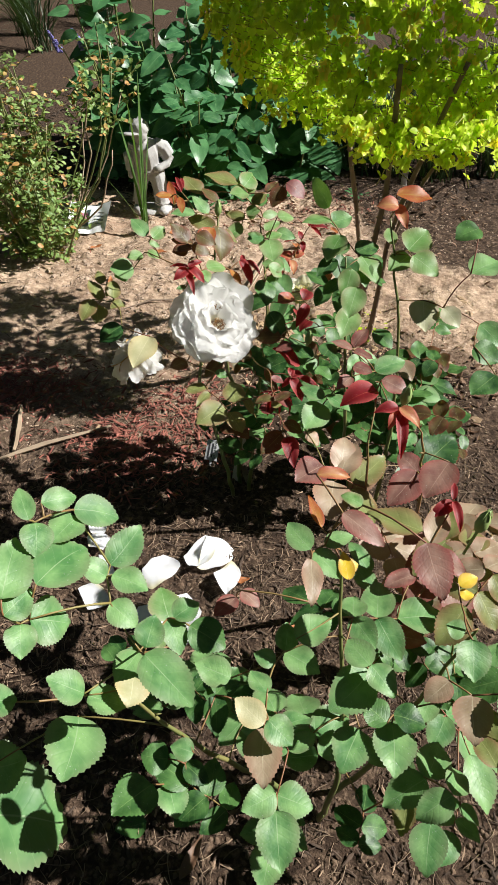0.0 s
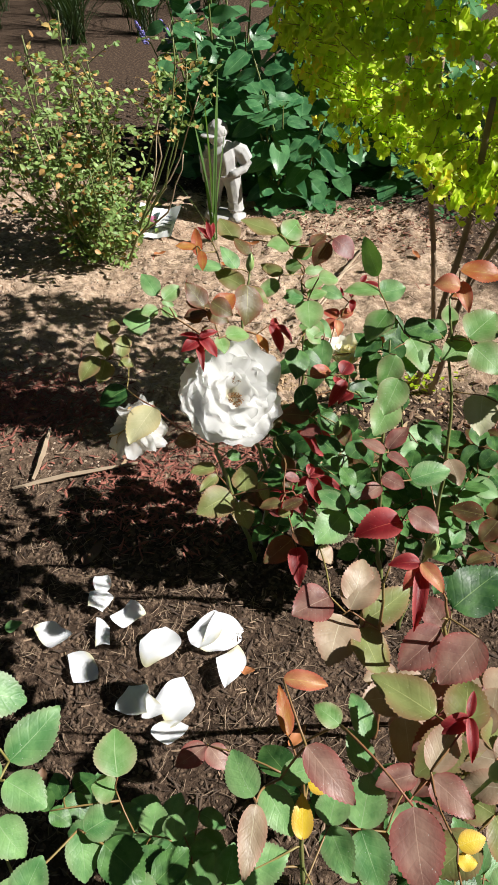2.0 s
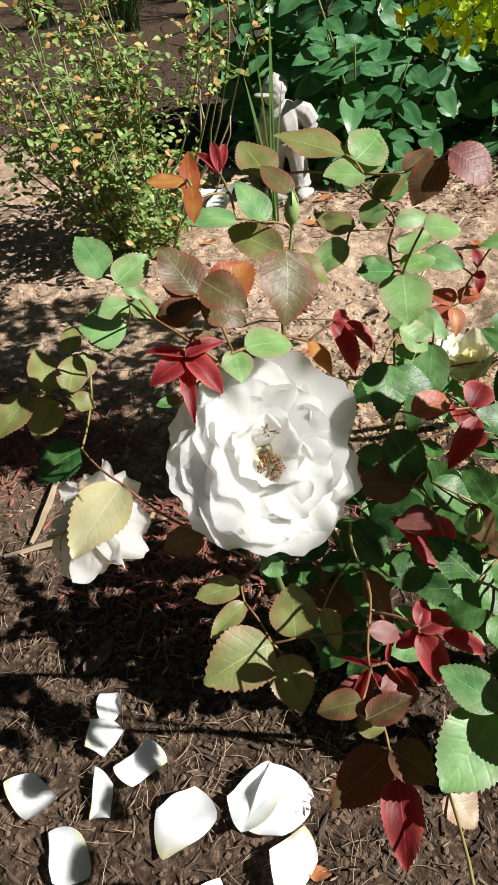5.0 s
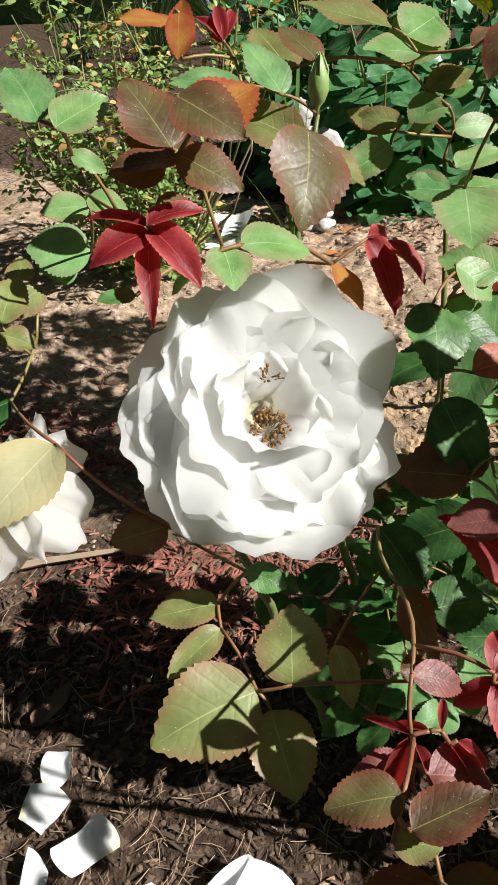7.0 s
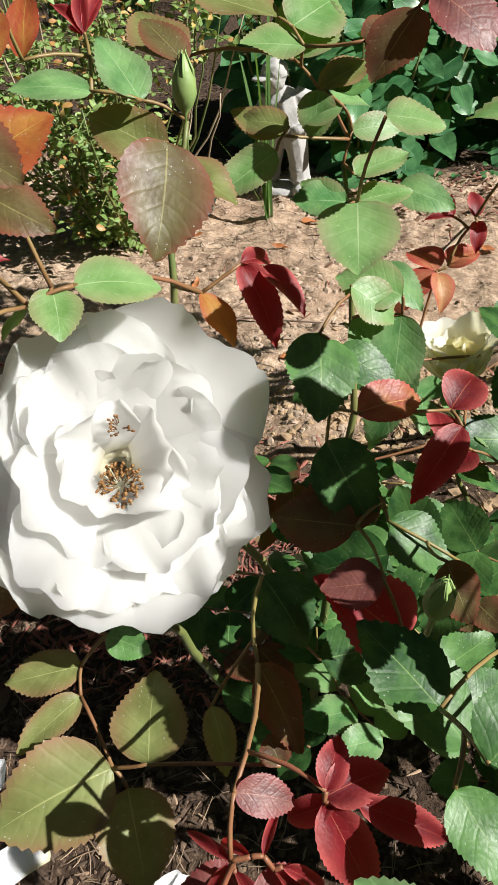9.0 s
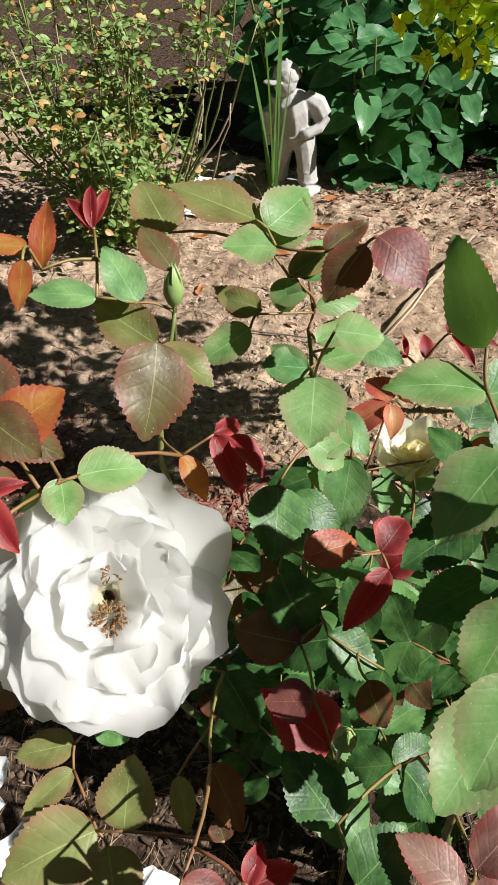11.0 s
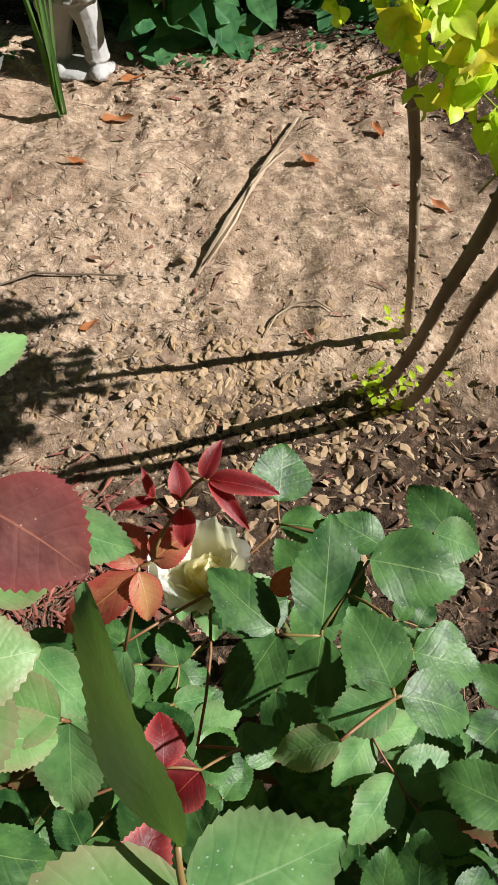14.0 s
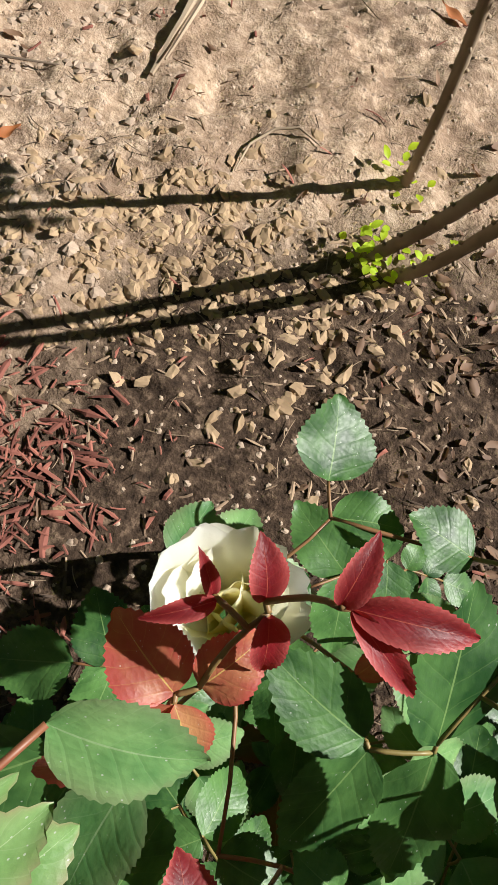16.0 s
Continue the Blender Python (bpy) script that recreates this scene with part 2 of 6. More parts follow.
def soil_material():
    """Sandy bed beyond y = 1.2, dark composted bark mulch on this side, with drifts between. The same dark colour
    paints shade at the far edge, far right and privet foot.
    """
    m, nt = mat("garden_soil")
    co = N(nt, "ShaderNodeTexCoord").outputs["Object"]
    sep = N(nt, "ShaderNodeSeparateXYZ")
    nt.links.new(co, sep.inputs[0])
    wob = noise_n(nt, co, 4.0, 4)
    edge = math_n(nt, "ADD", sep.outputs[1], math_n(nt, "MULTIPLY", wob, 0.5))
    edge = math_n(nt, "ADD", edge, math_n(nt, "MULTIPLY", sep.outputs[0], 0.1))
    # shade over the far edge and far right, painted as dark soil
    edge = math_n(nt, "SUBTRACT", edge, math_n(nt, "MULTIPLY", math_n(nt, "MAXIMUM", math_n(nt, "SUBTRACT", math_n(nt, "ADD", sep.outputs[1], math_n(nt, "MULTIPLY", math_n(nt, "MINIMUM", math_n(nt, "ADD", sep.outputs[0], 0.42), 0.0), 0.25)), 2.21), 0.0), 12.0))
    edge = math_n(nt, "SUBTRACT", edge, math_n(nt, "MULTIPLY", math_n(nt, "MULTIPLY", math_n(nt, "MAXIMUM", math_n(nt, "SUBTRACT", sep.outputs[0], 0.22), 0.0), 16.0), math_n(nt, "MAXIMUM", math_n(nt, "SUBTRACT", sep.outputs[1], 1.62), 0.0)))
    # dappled shade round the privet's foot, painted as darker ground
    foot = N(nt, "ShaderNodeVectorMath", op="DISTANCE")
    nt.links.new(co, foot.inputs[0])
    foot.inputs[1].default_value = (0.27, 1.20, 0.0)
    edge = math_n(nt, "SUBTRACT", edge, math_n(nt, "MULTIPLY", math_n(nt, "MAXIMUM", math_n(nt, "SUBTRACT", 0.36, foot.outputs["Value"]), 0.0), 2.6))
    sandy = ramp(nt, math_n(nt, "MULTIPLY", math_n(nt, "SUBTRACT", edge, 1.19), 3.0, True), [(0.0, (0, 0, 0)), (1.0, (1, 1, 1))])
    f1 = noise_n(nt, co, 90.0, 6, 0.65)
    f2 = noise_n(nt, co, 330.0, 4, 0.6)
    f3 = noise_n(nt, co, 14.0, 4)
    sand = ramp(nt, f1, [(0.28, (0.20, 0.140, 0.090)), (0.47, (0.52, 0.382, 0.268)), (0.68, (0.84, 0.655, 0.495))])
    sand = mixc(nt, math_n(nt, "MULTIPLY", f3, 0.4), sand, (0.46, 0.32, 0.22))
    patch = ramp(nt, noise_n(nt, co, 5.5, 5, 0.6), [(0.42, (0, 0, 0)), (0.62, (1, 1, 1))])
    sand = mixc(nt, math_n(nt, "MULTIPLY", patch, 0.55), sand, (0.30, 0.195, 0.13))
    blot = ramp(nt, noise_n(nt, co, 38.0, 5, 0.62), [(0.46, (0, 0, 0)), (0.57, (1, 1, 1))])
    drift = ramp(nt, noise_n(nt, co, 3.2, 3), [(0.40, (0.15, 0.15, 0.15)), (0.60, (0.75, 0.75, 0.75))])
    sand = mixc(nt, mixc(nt, 1.0, blot, drift, "MULTIPLY"), sand, (0.17, 0.11, 0.075))
    dark = ramp(nt, f1, [(0.3, (0.012, 0.008, 0.006)), (0.52, (0.070, 0.046, 0.031)), (0.72, (0.25, 0.172, 0.118))])
    col = mixc(nt, sandy, dark, sand)
    col = mixc(nt, math_n(nt, "MULTIPLY", f2, 0.5), col, mixc(nt, 0.6, col, (0.05, 0.03, 0.02)))
    h = math_n(nt, "ADD", math_n(nt, "MULTIPLY", f1, 1.0), math_n(nt, "MULTIPLY", f2, 0.45))
    return finish(m, nt, col, 0.95, bump_n(nt, h, 0.75, 0.007), spec=0.15)


SOIL = soil_material()
CHIP_DARK = plain("bark_mulch_dark", (0.016, 0.011, 0.008), (0.135, 0.088, 0.059), 120, 0.9)
CHIP_RED = plain("red_dyed_wood_chips", (0.085, 0.022, 0.016), (0.50, 0.185, 0.13), 130, 0.9)
CHIP_TAN = plain("weathered_wood_chips", (0.10, 0.06, 0.04), (0.46, 0.32, 0.21), 120, 0.9)
STRAW = plain("dry_fibre", (0.18, 0.12, 0.075), (0.50, 0.37, 0.25), 80, 0.8)
STONE = plain("pebble_stone", (0.24, 0.155, 0.085), (0.58, 0.42, 0.26), 90, 0.9)
CLOD = plain("soil_clods", (0.27, 0.195, 0.14), (0.56, 0.43, 0.325), 150, 0.95)
CLOD_DARK = plain("dark_soil_crumbs", (0.035, 0.022, 0.015), (0.19, 0.125, 0.08), 150, 0.95)
ORANGE_LEAF = plain("fallen_orange_leaf", (0.35, 0.11, 0.035), (0.55, 0.22, 0.08), 60, 0.6, trans=0.15)
BROWN_LEAF = plain("fallen_brown_leaf", (0.10, 0.05, 0.028), (0.2, 0.11, 0.06), 60, 0.6)
FLAKE = plain("dry_leaf_scraps", (0.10, 0.05, 0.028), (0.36, 0.22, 0.135), 60, 0.7, 0.3, 0.002, 0.1, (0.4, 0.2, 0.08))
NEEDLE = plain("dry_fibre_dark", (0.10, 0.07, 0.05), (0.34, 0.25, 0.17), 80, 0.85)
CONCRETE = plain("weathered_cast_stone", (0.33, 0.325, 0.315), (0.70, 0.69, 0.675), 55, 0.85, 0.6, 0.004)
GOLD = leaf_material("golden_privet_leaf", (0.48, 0.63, 0.03), (0.80, 0.90, 0.13), rough=0.36, trans=0.5, tcolor=(0.70, 0.90, 0.06), dust=0.0)
# duller copy of the gold leaf; shade within the crown is in its colour
GOLD_IN = leaf_material("privet_inner_shade_leaf", (0.36, 0.53, 0.02), (0.60, 0.76, 0.06), rough=0.42, trans=0.52, tcolor=(0.62, 0.86, 0.05), dust=0.0)
GOLD_TIP = leaf_material("privet_tip_leaf", (0.78, 0.66, 0.03), (0.96, 0.90, 0.22), rough=0.36, trans=0.42, tcolor=(0.92, 0.80, 0.05), dust=0.0)
BROAD = leaf_material("broad_shrub_leaf", (0.026, 0.105, 0.040), (0.12, 0.29, 0.115), vein=(0.22, 0.40, 0.18), rough=0.33, tcolor=(0.12, 0.3, 0.03), dust=0.1)
SMALL = leaf_material("small_rose_leaf", (0.11, 0.23, 0.055), (0.35, 0.49, 0.17), edge=(0.18, 0.17, 0.06), trans=0.28, tcolor=(0.28, 0.38, 0.07), dust=0.2)
SMALL_Y = leaf_material("small_rose_leaf_rusty", (0.34, 0.15, 0.05), (0.58, 0.44, 0.16), tcolor=(0.5, 0.3, 0.05), dust=0.2)
BLADE = plain("grass_blade_green", (0.06, 0.14, 0.035), (0.17, 0.28, 0.085), 40, 0.4, 0.1, 0.001, 0.25, (0.2, 0.4, 0.05))
# grass green set near black, so the border's deep shade is in the colour
BLADE_D = plain("shade_dark_border_grass", (0.012, 0.03, 0.012), (0.05, 0.09, 0.03), 40, 0.5, 0.1, 0.001, 0.1, (0.1, 0.2, 0.03))


# ---------------------------------------------------------------- mesh helpers
def link(name, bm, material, parent=None, label="", smooth=True):
    me = bpy.data.meshes.new(name)
    bm.to_mesh(me)
    bm.free()
    if smooth:
        for p in me.polygons:
            p.use_smooth = True
    me.materials.append(material)
    ob = new(name, me)
    if parent is not None:
        ob.parent = parent
    if label:
        tagged(ob, label)
    return ob


def part(name, bm, material, parent, label="", smooth=True):
    return link(name, bm, material, parent, label, smooth)


def thing(name, at, label, category, group="", kind=""):
    ob = new(name)
    ob.empty_display_size = 0.02
    ob.location = at
    return tagged(ob, label, category, group, kind)


def mesh_of(name, verts, faces, material, uvs=None, smooth=True):
    me = bpy.data.meshes.new(name)
    me.from_pydata(verts, [], faces)
    if uvs is not None:
        lay = me.uv_layers.new(name="UVMap")
        idx = np.empty(len(me.loops), dtype=np.int32)
        me.loops.foreach_get("vertex_index", idx)
        lay.data.foreach_set("uv", np.asarray(uvs, dtype=np.float32)[idx].ravel())
    if smooth:
        me.polygons.foreach_set("use_smooth", [True] * len(me.polygons))
    me.materials.append(material)
    me.update()
    return me


def blade_grid(rng, teeth=9, fold=0.16, arch=0.12, wave=0.03, shape=0.0, tooth=0.035):
    """Serrated ovate leaf blade, 1 long (x 0..1), 1 wide (y -0.5..0.5): verts, faces, uvs. Folded up a little along the midrib, arched down to the tip."""
    n = teeth * 2
    verts, uvs, faces = [], [], []
    cols = (0.0, 0.5, 1.0)
    ph = rng.uniform(0, 6.28)
    skew = rng.uniform(-0.04, 0.04)
    us = [i / n for i in range(n + 1)]
    for i, u in enumerate(us):
        if shape > 0.15:
            prof = math.sin(math.pi * min(1, u ** (0.80 + shape))) ** 0.72 * (1 - 0.25 * u * u) / 0.90 * 0.5
        else:
            prof = u ** (0.58 + 0.5 * shape) * (1 - u) ** (0.90 - 0.5 * shape) / 0.375 * 0.5
        if i in (0, n):
            prof = 0.0
        t = (tooth if i % 2 else -tooth * 0.35) * min(1, prof * 4)
        mz = -arch * (u - 0.35) ** 2 * 1.6 + arch * 0.19
        for s in (-1, 1):
            for c in cols[1:]:
                w = prof * c + (t if c == 1.0 else 0)
                x = u + (-0.012 * c if c == 1.0 and i % 2 == 0 else 0.006 * c) * (1 if 0 < i < n else 0)
                z = mz + fold * w * (0.9 if c == 0.5 else 1.0) - 0.55 * fold * w * w * 2 + wave * c * math.sin(u * 9 + ph + s * 1.3)
                verts.append((x, s * w + skew * math.sin(u * 3.1), z))
                uvs.append((u, 0.5 + s * 0.5 * c))
        verts.append((u, skew * math.sin(u * 3.1), mz))
        uvs.append((u, 0.5))
    # ring order of each station: [-half, -edge, +half, +edge, mid]
    for i in range(n):
        a, b = i * 5, (i + 1) * 5
        for p, q in ((1, 0), (0, 4), (4, 2), (2, 3)):
            faces.append((a + p, b + p, b + q, a + q))
    return verts, faces, uvs


LEAF_MESH = {}


def leaf_mesh(code, k):
    if (code, k) not in LEAF_MESH:
        rng = random.Random(k * 17 + 3)
        red = code in "RK"
        v, f, u = blade_grid(rng, 14 + k % 3, fold=rng.uniform(0.1, 0.3) if not red else rng.uniform(0.35, 0.6), arch=rng.uniform(0.02, 0.28) if not red else 0.4,
                             wave=rng.uniform(0.01, 0.045), shape=rng.uniform(-0.12, 0.1), tooth=0.021)
        LEAF_MESH[(code, k)] = mesh_of("leaf", v, f, LEAF[code], u)
    return LEAF_MESH[(code, k)]


LEAF_SEED = random.Random(11)
NODES = {}


def place_leaf(parent, code, base, tip, normal, width):
    """One leaflet under a bush: its blade from base to tip, facing normal, all in metres."""
    b, t = Vector(base), Vector(tip)
    x = t - b
    ln = x.length
    x.normalize()
    z = Vector(normal)
    z = (z - x * z.dot(x)).normalized()
    y = z.cross(x)
    wob = LEAF_SEED.uniform(-0.22, 0.22)
    y, z = (y * math.cos(wob) + z * math.sin(wob)), (z * math.cos(wob) - y * math.sin(wob))
    ob = new("leaf", leaf_mesh(code, LEAF_SEED.randrange(7)))
    ob.parent = parent
    w = max(width, 0.18 * ln)
    h = (ln + w) / 2
    m = Matrix((( x.x * ln, y.x * w, z.x * h, b.x), (x.y * ln, y.y * w, z.y * h, b.y), (x.z * ln, y.z * w, z.z * h, b.z), (0, 0, 0, 1)))
    ob.matrix_basis = Matrix.Translation(-parent.location) @ m
    NODES.setdefault(parent.name, []).append(b)
    return ob


def leaf(parent, code, base, tip, normal, width):
    """The same, in millimetres."""
    return place_leaf(parent, code, [c / 1000 for c in base], [c / 1000 for c in tip], normal, width / 1000)


def tube(bm, pts, radii, sides=6, cap=True):
    """A tapered tube through pts."""
    rings = []
    ref = Vector((0.3, 0.2, 1)).normalized()
    for i, p in enumerate(pts):
        d = (pts[min(i + 1, len(pts) - 1)] - pts[max(i - 1, 0)]).normalized()
        a = d.cross(ref)
        if a.length < 0.05:
            a = d.cross(Vector((1, 0, 0)))
        a.normalize()
        c = d.cross(a)
        rings.append([bm.verts.new(p + radii[i] * (a * math.cos(k * 6.2832 / sides) + c * math.sin(k * 6.2832 / sides))) for k in range(sides)])
    for r, s in zip(rings, rings[1:]):
        for k in range(sides):
            bm.faces.new((r[k], r[(k + 1) % sides], s[(k + 1) % sides], s[k]))
    if cap:
        bm.faces.new(list(reversed(rings[0])))
        bm.faces.new(rings[-1])


def smooth_line(a, b, sag, steps=5, side=Vector()):
    return [a.lerp(b, k / steps) + (Vector((0, 0, sag)) + side) * math.sin(math.pi * k / steps) for k in range(steps + 1)]


def grow_canes(bush, roots, crowns, mat_low, mat_high, reach=0.14):
    """Canes from the roots through the given crown points, then thin stalks that gather the leaf bases of the bush."""
    rng = random.Random(len(roots) * 7 + 1)
    nodes = []
    off = bush.location
    for r, line in zip(roots, crowns):
        pts = [Vector(r)] + [Vector(q) for q in line]
        fine = []
        for i in range(len(pts) - 1):
            p0, p1, p2, p3 = pts[max(i - 1, 0)], pts[i], pts[i + 1], pts[min(i + 2, len(pts) - 1)]
            for k in range(6):
                t = k / 6
                fine.append(0.5 * ((2 * p1) + (p2 - p0) * t + (2 * p0 - 5 * p1 + 4 * p2 - p3) * t * t + (3 * p1 - p0 - 3 * p2 + p3) * t ** 3)
                            + Vector((rng.uniform(-1, 1), rng.uniform(-1, 1), 0)) * 0.0018)
        fine.append(pts[-1])
        bm = bmesh.new()
        n = len(fine)
        tube(bm, [p - off for p in fine], [0.0038 * (1 - 0.78 * i / n) for i in range(n)], 7)
        for i in range(2, n - 1, 2):
            a = rng.uniform(0, 6.28)
            d = Vector((math.cos(a), math.sin(a), 0.1))
            p = fine[i] - off
            tube(bm, [p + d * 0.0015, p + d * 0.004 + Vector((0, 0, 0.001)), p + d * 0.0068], [0.0016, 0.0008, 0.0002], 4)
        part("cane", bm, mat_low, bush, "thorny rose cane")
        nodes += [(p, 0) for p in fine[3:]]
    todo = list(NODES.get(bush.name, []))
    tree = [p for p, _ in nodes]
    todo.sort(key=lambda p: min((p - q).length for q in tree) if tree else 0)
    for p in todo:
        q = min(tree, key=lambda q: (q - p).length + max(0, q.z - p.z) * 0.8)
        d = (q - p).length
        if d < 0.0015:
            continue
        pts = smooth_line(q, p, min(0.12 * d, 0.006) * rng.uniform(-0.3, 1), 4, Vector((rng.uniform(-1, 1), rng.uniform(-1, 1), 0)) * d * 0.05)
        r0 = 0.0008 if d < 0.05 else 0.0010
        bm = bmesh.new()
        tube(bm, [v - off for v in pts], [r0 + (0.0007 - r0) * k / 4 for k in range(5)], 5)
        part("leaf_stalk", bm, mat_high, bush)
        tree += pts[2:]


CLEAR = [((0.120, 0.968, 0.36), 0.07), ((0.105, 0.945, 0.44), 0.08), ((0.007, 0.760, 0.41), 0.085), ((-0.108, 0.734, 0.36), 0.05), ((0.013, 0.715, 0.47), 0.09)]


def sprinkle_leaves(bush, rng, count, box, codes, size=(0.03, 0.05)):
    """Compound leaves of five inside a box ((x0, x1), (y0, y1), (z0, z1)): the inner foliage, its shade partly put into
    the dark leaf colour.
    """
    for _ in range(count):
        p = Vector([rng.uniform(*r) for r in box])
        az = rng.uniform(0, 6.283)
        d = Vector((math.cos(az), math.sin(az), rng.uniform(-0.5, 0.25))).normalized()
        up = Vector((rng.uniform(-0.4, 0.4), rng.uniform(-0.5, 0.2), 1)).normalized()
        s = d.cross(up).normalized()
        c = rng.choice(codes)
        L = rng.uniform(*size)
        for k, (f, g) in enumerate(((0.0, 0), (-0.45, 1), (-0.45, -1), (-1.0, 1), (-1.0, -1))):
            base = p + d * f * L * 0.9
            way = d if g == 0 else (d * 0.35 + s * g).normalized()
            way = (way + Vector((0, 0, rng.uniform(-0.35, 0.1)))).normalized()
            l = L * (1.0 if g == 0 else 0.85 if k < 3 else 0.7)
            end = base + way * l
            if end.z > 0.02 and all((end - Vector(q)).length > r for q, r in CLEAR):
                place_leaf(bush, c, base, base + way * l, up, l * rng.uniform(0.66, 0.8))


# ---------------------------------------------------------------- ground
def ground_height(x, y):
    """Gentle rise and fall everywhere; clods and hollows only within the bed."""
    bed = max(0.0, min(1.0, (1.19 - abs(x)) / 0.15, (2.51 - y) / 0.15, (y + 0.02) / 0.1))
    h = 0.012 * noise.noise((x * 2.1, y * 2.1, 0.3)) * (0.3 + 0.7 * bed)
    f = 0.007 * noise.noise((x * 7, y * 7, 4.1)) + 0.0045 * noise.noise((x * 22, y * 22, 9.0)) + 0.0028 * noise.noise((x * 60, y * 60, 2.0))
    if y > 1.2:
        f += 0.011 * noise.noise((x * 12, y * 12, 6.0)) + 0.007 * noise.noise((x * 30, y * 30, 1.0)) - 0.02 * math.exp(-(((x - 0.077) / 0.024) ** 2 + ((y - 1.585) / 0.034) ** 2))
    return h + f * bed


def build_ground():
    xs, ys = set(), set()
    for i in range(-200, 201):
        xs.add(round(i * 0.006, 4))
    for i in range(0, 421):
        ys.add(round(0.0 + i * 0.006, 4))
    v = 1.2
    step = 0.02
    while v < 60:
        v += step
        step *= 1.35
        xs.update((round(v, 3), round(-v, 3)))
        ys.add(round(1.32 + v, 3))
        ys.add(round(1.2 - v, 3))
    xs, ys = sorted(xs), sorted(y for y in ys)
    verts = [(x, y, ground_height(x, y)) for y in ys for x in xs]
    w = len(xs)
    faces = [(j * w + i, j * w + i + 1, (j + 1) * w + i + 1, (j + 1) * w + i) for j in range(len(ys) - 1) for i in range(w - 1)]
    ob = new("ground", mesh_of("ground", verts, faces, SOIL))
    tagged(ob, "sandy garden soil with dark bark mulch and patches darkened as shade", "soil", kind="structure")


build_ground()


def scatter(name, label, category, count, material, area, shape, rng, lift=0.0, dens=None):
    """Loose bits lying on the ground, as one heap of stuff. shape(rng) gives verts and faces round the origin."""
    verts, faces = [], []
    made = 0
    while made < count:
        x, y = rng.uniform(*area[0]), rng.uniform(*area[1])
        made += 1
        if dens and rng.random() > dens(x, y):
            continue
        v, f = shape(rng)
        a = rng.uniform(0, 6.283)
        tilt = Euler((rng.gauss(0, 0.3), rng.gauss(0, 0.3), a)).to_matrix()
        o = Vector((x, y, ground_height(x, y) + lift))
        n = len(verts)
        verts += [tuple(o + tilt @ Vector(p)) for p in v]
        faces += [tuple(n + i for i in q) for q in f]
    ob = new(name, mesh_of(name, verts, faces, material, smooth=name == "dry_leaf_flakes"))
    return tagged(ob, label, category, kind="stuff")


def chip_shape(lo, hi, flat=0.2):
    def make(rng):
        l, = (rng.uniform(lo, hi),)
        w, t = l * rng.uniform(0.10, 0.40), l * flat * rng.uniform(0.25, 1)
        j = lambda s: s * rng.uniform(0.35, 1.3)
        v = [(-j(l) / 2, -j(w) / 2, -t / 2), (j(l) / 2, -j(w) / 2, -t / 2), (j(l) / 2, j(w) / 2, -t / 2), (-j(l) / 2, j(w) / 2, -t / 2),
             (-j(l) / 2.4, -j(w) / 2.4, t / 2), (j(l) / 2.4, -j(w) / 2.4, t / 2), (j(l) / 2.4, j(w) / 2.4, t / 2), (-j(l) / 2.4, j(w) / 2.4, t / 2)]
        return v, [(0, 1, 5, 4), (1, 2, 6, 5), (2, 3, 7, 6), (3, 0, 4, 7), (4, 5, 6, 7)]
    return make


def splinter_shape(lo, hi):
    """A torn, tapering shred of bark: bent, twisted and uneven in width."""
    def make(rng):
        l = rng.uniform(lo, hi)
        w0 = min(0.0055, l * rng.uniform(0.05, 0.22))
        bend, lift, tw = rng.gauss(0, 0.1), rng.uniform(-0.05, 0.12), rng.uniform(-1.2, 1.2)
        blunt = rng.uniform(0.2, 1.0)
        v, f = [], []
        for i in range(5):
            t = i / 4 - 0.5
            w = w0 * (1 - 3.6 * blunt * t * t) * rng.uniform(0.55, 1.3) / 2 + 0.0003
            x, y, z = l * t + rng.uniform(-0.1, 0.1) * l, bend * l * (0.25 - t * t), lift * l * (0.25 - t * t) * 2
            c, s = math.cos(tw * t), math.sin(tw * t)
            v += [(x, y - w * c, z - w * s), (x + 0.1 * w, y, z + w0 * 0.22), (x, y + w * c, z + w * s)]
        for i in range(4):
            for k in (0, 1):
                f.append((i * 3 + k, i * 3 + k + 1, i * 3 + 4 + k, i * 3 + 3 + k))
            f.append((i * 3 + 2, i * 3, i * 3 + 3, i * 3 + 5))
        return v, f
    return make


def lump_shape(lo, hi):
    def make(rng):
        r = rng.uniform(lo, hi)
        v = []
        for z, k in ((-0.5, 0.75), (0.15, 1.0), (0.6, 0.6)):
            for i in range(5):
                a = i * 1.2566 + z
                q = r * k * rng.uniform(0.7, 1.15)
                v.append((q * math.cos(a), q * math.sin(a), r * z * rng.uniform(0.7, 1.1)))
        v.append((0, 0, r * 0.75))
        f = []
        for row in (0, 5):
            f += [(row + i, row + (i + 1) % 5, row + 5 + (i + 1) % 5, row + 5 + i) for i in range(5)]
        f += [(10 + i, 10 + (i + 1) % 5, 15) for i in range(5)]
        return v, f
    return make


def fibre_shape(lo, hi, r=0.0006):
    def make(rng):
        l, bend = rng.uniform(lo, hi), rng.uniform(-0.25, 0.25)
        v = []
        for i in range(4):
            t = i / 3 - 0.5
            c = (l * t, bend * l * (0.25 - t * t) * 2, r + l * 0.08 * (0.25 - t * t))
            rr = r * (1.2 - abs(t))
            v += [(c[0], c[1] - rr, c[2] - rr * 0.5), (c[0], c[1] + rr, c[2] - rr * 0.5), (c[0], c[1], c[2] + rr)]
        f = []
        for i in range(3):
            for k in range(3):
                f.append((i * 3 + k, i * 3 + (k + 1) % 3, i * 3 + 3 + (k + 1) % 3, i * 3 + 3 + k))
        return v, f
    return make


